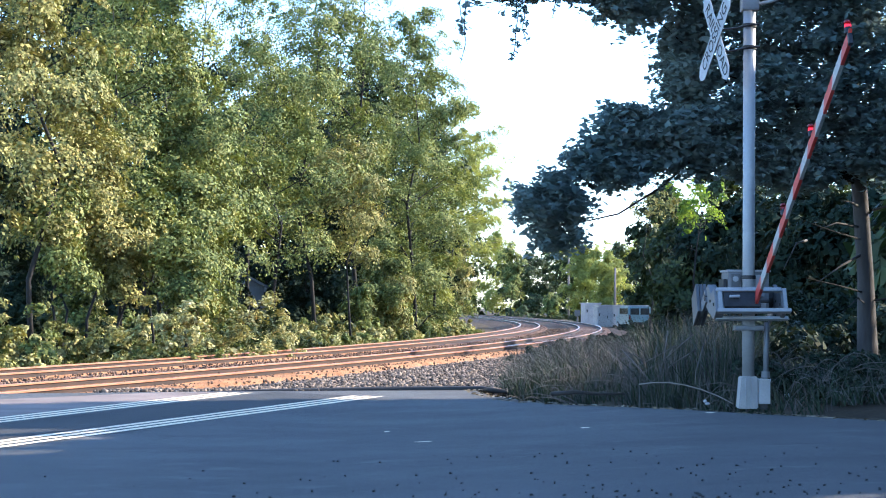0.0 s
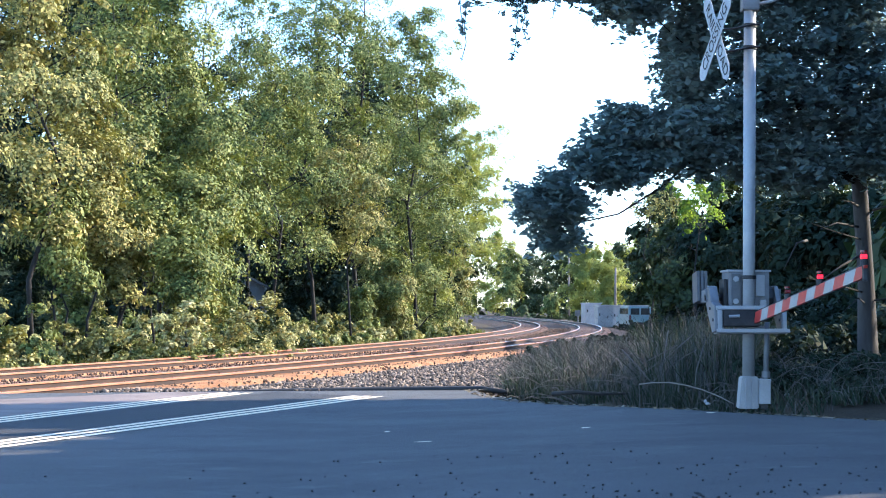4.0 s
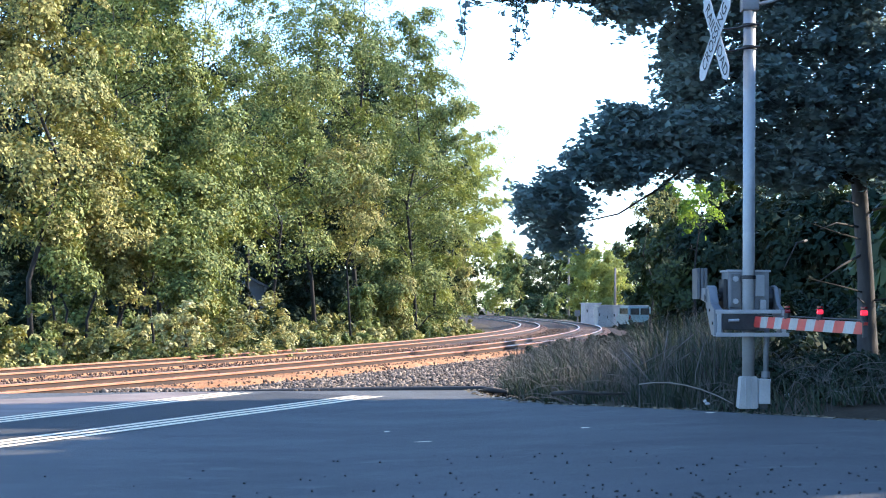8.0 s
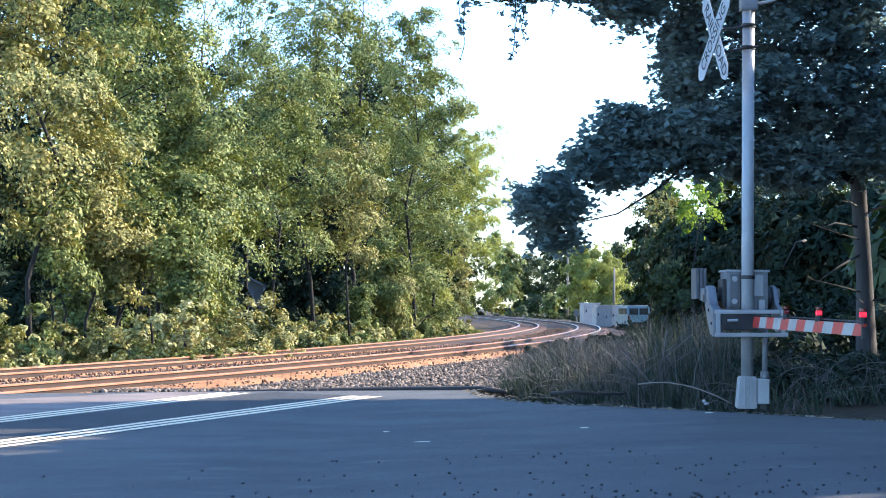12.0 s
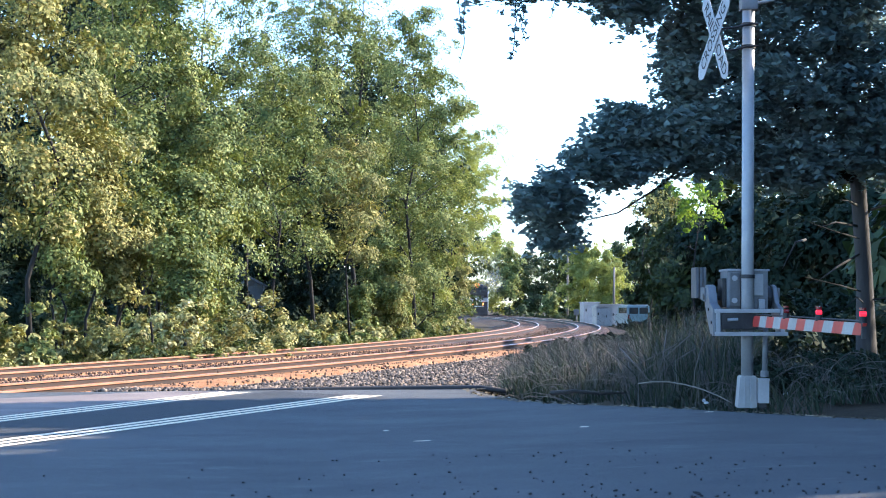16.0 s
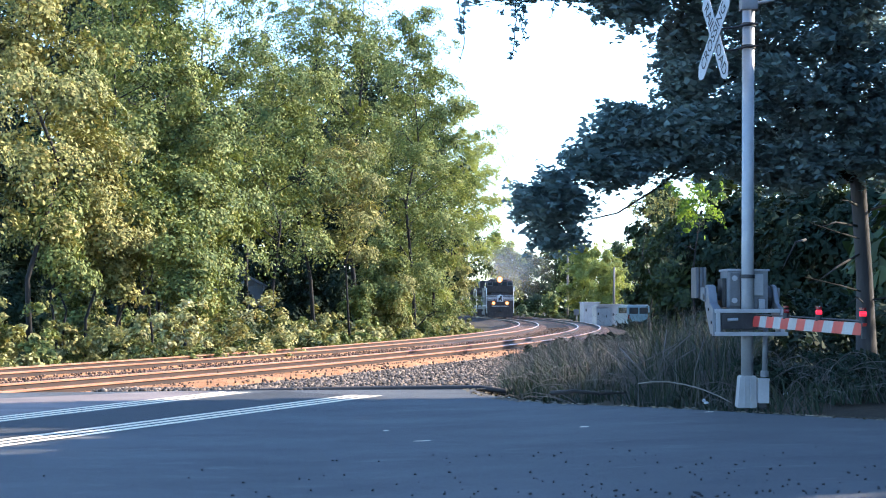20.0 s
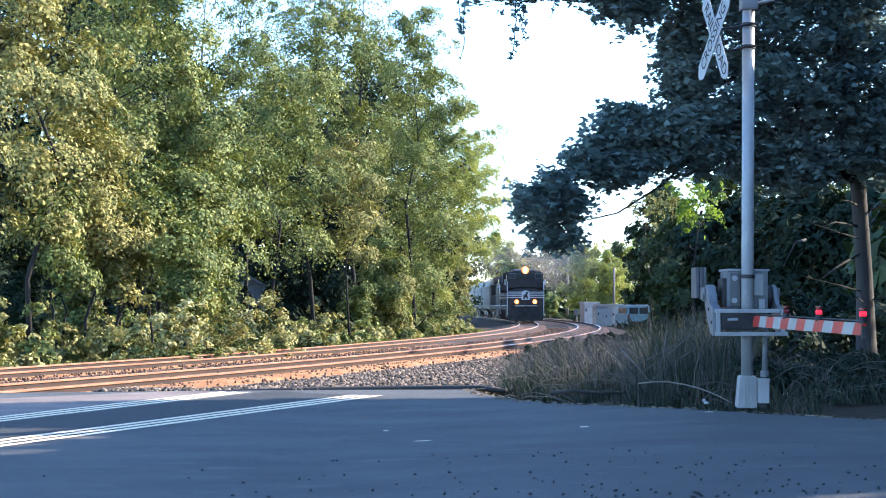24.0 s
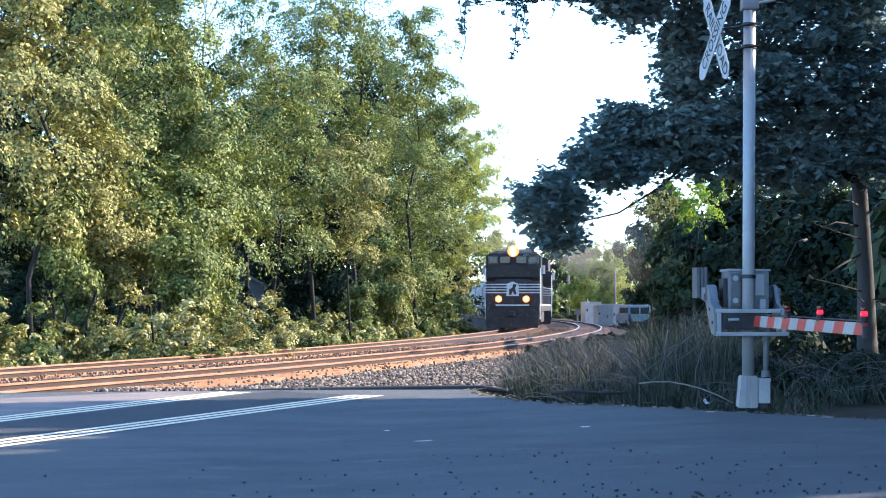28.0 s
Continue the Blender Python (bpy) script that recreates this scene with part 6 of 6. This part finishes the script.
def on_rails(s, length):
    """Pose of a vehicle whose front coupler stands at s and which rides on two bogies."""
    ax, ay, _ = on_track(s + 0.18 * length)
    bx, by, _ = on_track(s + 0.82 * length)
    h = math.atan2(bx - ax, by - ay)
    fx, fy = ax - 0.18 * length * math.sin(h), ay - 0.18 * length * math.cos(h)
    return pose(fx, fy, 0.0, 0, 0, -math.degrees(h))


def haze_of(name, strength):
    """Thin exhaust: grey, nearly clear, fading out towards the edge of each puff."""
    m, n, l, b = nodes_of(name)
    tc = n.new("ShaderNodeTexCoord")
    sep, ln = n.new("ShaderNodeVectorMath"), n.new("ShaderNodeVectorMath")
    sep.operation, ln.operation = "MULTIPLY", "LENGTH"
    sep.inputs[1].default_value = (1, 0, 1)
    l.new(tc.outputs["Object"], sep.inputs[0])
    l.new(sep.outputs[0], ln.inputs[0])
    fade = colours(n, l, ln.outputs["Value"], [(0.05, (strength,) * 3), (0.5, (strength * 0.35,) * 3), (0.8, (0, 0, 0))])
    dens = blend(n, l, "MULTIPLY", 1.0, fade, colours(n, l, noisy(n, l, tc.outputs["Object"], 1.6, 5.0), [(0.3, (0.35, 0.35, 0.35)), (0.7, (1.5, 1.5, 1.5))]))
    n.remove(b)
    grey = (0.31, 0.28, 0.245, 1)
    near, far, body, clear, mix = (n.new("ShaderNode" + k) for k in ("BsdfDiffuse", "BsdfTranslucent", "MixShader", "BsdfTransparent", "MixShader"))
    near.inputs[0].default_value = far.inputs[0].default_value = grey
    for a, o in ((near.outputs[0], body.inputs[1]), (far.outputs[0], body.inputs[2]), (dens, mix.inputs[0]), (clear.outputs[0], mix.inputs[1]), (body.outputs[0], mix.inputs[2]), (mix.outputs[0], n["Material Output"].inputs[0])):
        l.new(a, o)
    return m


EXHAUST = haze_of("thin exhaust smoke", 0.5)
plume = thing("exhaust_plume", "thin grey diesel exhaust drifting over the train", "smoke")
for px, py, pz, rx, ry, rz in ((0.3, 14, 6.3, 2.6, 2.2, 1.7), (1.4, 24, 7.4, 3.8, 3.2, 2.6), (3.4, 36, 7.2, 5.0, 4.0, 4.2), (6.0, 52, 6.4, 6.5, 5.0, 5.4), (3.6, 26, 5.2, 2.6, 1.6, 2.4), (-2.0, 34, 6.0, 3.6, 1.6, 3.2)):
    bm = bmesh.new()
    bmesh.ops.create_icosphere(bm, subdivisions=4, radius=1.0)
    for v in bm.verts:
        v.co *= 1.0 + 0.12 * noise.noise(v.co * 2.0 + Vector((px, py, 0)))
    bmesh.ops.delete(bm, geom=[v for v in bm.verts if v.co.y > 0.05], context="VERTS")
    puff = part("puff", bm, EXHAUST, plume, smooth=True, at=Matrix.LocRotScale((px, py, pz), None, (rx, ry, rz)))
    puff.visible_shadow = False


def motions():
    for ob, back, length in consist:
        walk(ob, [(t, on_rails(S28 + SPEED * (28 - t) + 0.01 * (28 - t) ** 2 + back, length)) for t in range(29)])
    walk(plume, [(t, on_rails(S28 + SPEED * (28 - t) + 0.01 * (28 - t) ** 2, 22.3)) for t in range(29)])
    swing = [(0.0, 26.1), (0.5, 22.2), (1.0, 18.45), (1.5, 15.0), (2.0, 11.7), (2.5, 8.5), (3.0, 6.2), (3.5, 5.3), (4.5, 4.0), (5.5, 2.75), (6.0, 2.3), (6.5, 1.65), (7.0, 1.05), (7.5, 0.4), (8.0, -0.15), (8.5, -0.3), (28.0, -0.3)]
    walk(gate, [(t, pose(*PIVOT, -a, 0, 0)) for t, a in swing])



# ---- far things beside the line ----
def signal_hut(x, y, w, d, h, label):
    z = ground_z(x, y) - 0.05
    g = thing("signal_hut", label, "cabinet", "railway signal huts", at=pose(x, y, z, 0, 0, 8))
    part("body", boxed(-w / 2, 0, 0.12, w / 2, d, h, bevel=0.03), SILVER, g, "silver steel body")
    part("roof", boxed(-w / 2 - 0.08, -0.08, h, w / 2 + 0.08, d + 0.08, h + 0.09, bevel=0.02), SILVER, g)
    part("plinth", boxed(-w / 2 - 0.05, -0.05, 0, w / 2 + 0.05, d + 0.05, 0.14, bevel=0.02), BALLAST_BED, g)
    door = part("door", boxed(-w * 0.3, -0.03, 0.2, w * 0.22, 0.01, h - 0.15, bevel=0.015), SILVER, g)
    part("handle", boxed(w * 0.12, -0.06, h * 0.5, w * 0.17, -0.02, h * 0.62, bevel=0.01), DARK_STEEL, door)
    part("vent", boxed(-w * 0.42, -0.025, h * 0.62, -w * 0.34, 0.0, h * 0.74, bevel=0.008), DARK_STEEL, g)


signal_hut(14.25, 165, 1.5, 2.0, 2.15, "tall silver railway signal hut beside the line")
signal_hut(14.0, 150, 1.35, 1.6, 1.75, "low silver railway signal hut beside the line")


def parked_van(x, y, turn):
    """A pale blue and white service van; its front faces +x before turning."""
    g = thing("parked_van", "pale blue service van with white roof parked by the line", "van", at=pose(x, y, ground_z(x, y) - 0.05, 0, 0, turn))
    bm = prism(bmesh.new(), [(-2.4, 0.4), (-2.4, 1.15), (-2.3, 1.85), (-2.2, 1.9), (0.9, 1.9), (1.5, 1.22), (2.3, 1.05), (2.45, 0.85), (2.45, 0.4)], -0.93, 0.93)
    bmesh.ops.bevel(bm, geom=list(bm.edges), offset=0.06, segments=2, affect="EDGES")
    part("body", bm, TRUCK_BLUE, g, "pale blue body")
    part("roof_panel", boxed(-2.25, -0.84, 1.89, 0.88, 0.84, 1.95, bevel=0.02), LOCO_WHITE, g, "white roof")
    for x0, x1 in ((-2.1, -1.2), (-1.1, -0.2), (-0.1, 0.8)):
        for sy in (-0.945, 0.945):
            part("window", boxed(x0, sy - 0.012, 1.25, x1, sy + 0.012, 1.72, bevel=0.01), CAB_GLASS, g, "dark side window")
    bm = prism(bmesh.new(), [(0.94, 1.87), (0.98, 1.88), (1.55, 1.25), (1.5, 1.24)], -0.8, 0.8)
    part("windscreen", bm, CAB_GLASS, g, "dark windscreen")
    for y0 in (-0.78, 0.06):
        part("rear_window", boxed(-2.42, y0, 1.2, -2.36, y0 + 0.72, 1.72, bevel=0.01), CAB_GLASS, g, "dark rear window")
        part("tail_lamp", boxed(-2.44, -0.9 if y0 < 0 else 0.78, 0.8, -2.38, -0.78 if y0 < 0 else 0.9, 1.15, bevel=0.01), LENS_DARK, g)
    for wx in (-1.5, 1.55):
        for wy in (-0.85, 0.85):
            w = part("wheel", tubed([(wx, wy - 0.1, 0.33), (wx, wy + 0.1, 0.33)], 0.33, 18), BLACK_RUBBER, g, "black tyre")
            part("rim", tubed([(wx, wy - 0.12, 0.33), (wx, wy + 0.12, 0.33)], 0.19, 12), SILVER, w)
    part("bumper", boxed(2.4, -0.88, 0.4, 2.55, 0.88, 0.6, bevel=0.03), DARK_STEEL, g)
    part("rear_bumper", boxed(-2.52, -0.88, 0.4, -2.38, 0.88, 0.58, bevel=0.03), DARK_STEEL, g)
    for y0 in (-0.85, 0.5):
        part("headlamp", boxed(2.38, y0, 0.8, 2.47, y0 + 0.35, 1.0, bevel=0.02), SILVER, g)


parked_van(15.75, 144, 97)
signal_hut(15.25, 158, 2.2, 1.6, 1.95, "wide low silver railway equipment box beside the line")


def utility_pole(x, y, h):
    g = thing("utility_pole", "weathered timber utility pole beyond the line", "utility pole", "utility poles", at=pose(x, y, ground_z(x, y) - 0.3))
    part("pole", tubed([(0, 0, 0), (0, 0, h * 0.5), (0.05, 0, h)], [0.17, 0.14, 0.1], 10), WOOD_POLE, g, "", True)
    if h > 8:
        part("crossarm", boxed(-1.1, -0.06, h - 0.7, 1.1, 0.06, h - 0.55, bevel=0.01), WOOD_POLE, g)


utility_pole(19.3, 195, 6.4)
utility_pole(-6.0, 205, 11.3)
utility_pole(17.5, 242, 10.9)
for k, (z0, z1) in enumerate(((9.9, 9.6), (10.4, 10.0), (9.2, 9.0))):
    ob = new("overhead_wire", mesh_of("overhead_wire", tubed([(-6, 205, z0 + 0.6), (2, 216, z0), (10, 228, z1 - 0.1), (17.5, 242, z1 + 0.3)], 0.022, 5), BLACK_RUBBER))
    tagged(ob, "thin dark overhead wire across the sky", "wire", "overhead wires")


def relay_post(x, y):
    g = thing("relay_post", "short grey relay post beside the line", "signal post", at=pose(x, y, ground_z(x, y) - 0.05))
    part("post", tubed([(0, 0, 0), (0, 0, 1.2)], 0.08, 10), BOX_GREY, g)
    part("case", boxed(-0.25, -0.2, 1.0, 0.25, 0.2, 1.55, bevel=0.03), BOX_GREY, g)


relay_post(13.0, 168)


def house(x, y, turn):
    g = thing("house", "small pale sided house seen between the trees", "house", at=pose(x, y, 0.0, 0, 0, turn))
    part("wall", boxed(-3, 0, 0, 3, 7, 2.5, bevel=0.02), SIDING, g, "pale vinyl siding wall")
    part("gable", prism(bmesh.new(), [(-3, 2.5), (3, 2.5), (0, 4.1)], 0.0, 7.0), SIDING, g)
    for sx in (-1, 1):
        part("roof", prism(bmesh.new(), [(0, 4.12), (0, 4.27), (sx * 3.5, 2.4), (sx * 3.5, 2.25)], -0.4, 7.4), SHINGLE, g, "grey shingle roof slope")
    for wx in (-2.0, 0.4):
        w = part("window", boxed(wx, -0.05, 0.9, wx + 1.1, 0.03, 2.1, bevel=0.01), LOCO_WHITE, g, "white window frame")
        part("pane", boxed(wx + 0.08, -0.07, 0.98, wx + 1.02, -0.03, 2.02, bevel=0.005), CAB_GLASS, w)
    part("corner_post", boxed(3.0, -0.06, 0, 3.12, 0.1, 2.5, bevel=0.01), LOCO_WHITE, g)


house(-13.3, 100, 6)
bush(-9.6, 88, 1.1, 1.75, LEAF_BUSH, "domed vine-covered mound of brush", 560, leaf=0.14, n=1500)
bush(-11.2, 86, 1.1, 2.3, LEAF_DIM, "dark brush in the shade of the woods", 561, leaf=0.15, n=1500)


def hanging_vine(x, y, z, length, seed, n):
    """A tendril of small pointed leaves that hangs free."""
    rng = np.random.default_rng(seed)
    s = [(0.06 * noise.noise((seed, k * 0.5, 0)) + 0.10 * (k / 7) * (1 if seed % 2 else -1) * 0.5, 0.05 * noise.noise((seed, k * 0.5, 9)), -length * k / 7) for k in range(8)]
    g = part("hanging_vine", tubed(s, [0.006] * 7 + [0.003], 5), BARK, big_maple, "dark vine tendril hanging free", at=big_maple.matrix_basis.inverted() @ pose(x, y, z))
    S = np.array(s)
    for k in range(n):
        f = rng.random() ** 1.2 * 7
        c = np.array([np.interp(f, range(8), S[:, i]) for i in range(3)]) + rng.normal(0, 0.05 * (1.2 - f / 8), 3)
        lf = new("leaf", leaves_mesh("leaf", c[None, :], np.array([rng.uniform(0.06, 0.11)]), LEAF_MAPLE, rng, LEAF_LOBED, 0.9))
        lf.parent = g


for k, (x, y, z, ln, n) in enumerate(((0.30, 22, 5.35, 0.95, 34), (0.20, 22, 5.3, 0.5, 14), (0.95, 22, 5.35, 0.92, 40), (1.0, 22, 5.35, 0.7, 26), (1.45, 22, 5.3, 0.3, 12))):
    hanging_vine(x, y, z, ln, 40 + k, n)

for k in range(14):
    x, y = 12.9 + 0.42 * k, 124 + 2.0 * (k % 3)
    bush(x + 0.3, y, 0.8, 0.95 + 0.25 * (k % 4 == 1) + (0.5 if k > 9 else 0), LEAF_WEED if k % 2 else LEAF_DIM, "low dark weeds before the parked van", 1200 + k, leaf=0.12, n=900, group="weeds by the line")


def road_fleck(x, y, w, h, seed):
    bm = bmesh.new()
    vs = []
    for k in range(9):
        a = 2 * math.pi * k / 9
        r = 1 + 0.35 * noise.noise((seed, math.cos(a), math.sin(a)))
        px, py = x + w * r * math.cos(a), y + h * r * math.sin(a)
        vs.append(bm.verts.new((px, py, road_z(px, py) + 0.005)))
    top = bm.faces.new(vs)
    bm.normal_update()
    if top.normal.z < 0:
        top.normal_flip()
    part("paint_fleck", bm, PAINT_LINE, road, "pale fleck of old paint")


for k, (x, y, w, h) in enumerate(((-0.19, 16.5, 0.09, 0.03), (-0.58, 18.05, 0.035, 0.04), (1.42, 17.4, 0.05, 0.05), (2.95, 19.2, 0.06, 0.05), (3.95, 18.6, 0.07, 0.05), (4.05, 18.3, 0.09, 0.03))):
    road_fleck(x, y, w, h, k)


def paper_scrap(x, y, w, h, seed, label):
    """A crumpled scrap of paper or wrapper."""
    bm = bmesh.new()
    bmesh.ops.create_icosphere(bm, subdivisions=2, radius=1.0)
    for v in bm.verts:
        k = 1 + 0.5 * noise.noise(v.co * 2.2 + Vector((seed, 0, 0)))
        v.co = Vector((v.co.x * w * k, v.co.y * w * 0.6 * k, max(-0.2, v.co.z) * h * k))
    ob = new("paper_scrap", mesh_of("paper_scrap", bm, SIGN_WHITE))
    ob.matrix_basis = pose(x, y, max(road_z(x, y), ground_z(x, y)) + 0.2 * h, 0, 0, 40 * seed)
    tagged(ob, label, "litter", "roadside litter")


for k, (x, y, w, h) in enumerate(((4.42, 22.4, 0.04, 0.045), (3.22, 21.2, 0.05, 0.02), (3.3, 21.9, 0.03, 0.03), (4.7, 21.6, 0.035, 0.02), (3.83, 21.7, 0.025, 0.03))):
    paper_scrap(x, y, w, h, k + 1, "small crumpled white paper scrap at the asphalt edge")


def fallen_branch(pts, r, label):
    z = [max(road_z(x, y), ground_z(x, y)) + r + dz for x, y, dz in pts]
    n = len(pts)
    ob = new("fallen_branch", mesh_of("fallen_branch", tubed([(x, y, q) for (x, y, dz), q in zip(pts, z)], [r * (1 - 0.6 * k / (n - 1)) for k in range(n)], 7), BARK, True))
    tagged(ob, label, "branch", "fallen branches")


fallen_branch([(1.55, 24.6, 0.02), (1.85, 24.3, 0.05), (2.2, 24.2, 0.02), (2.55, 24.0, 0.03)], 0.035, "dark fallen branch lying before the weeds")

motions()
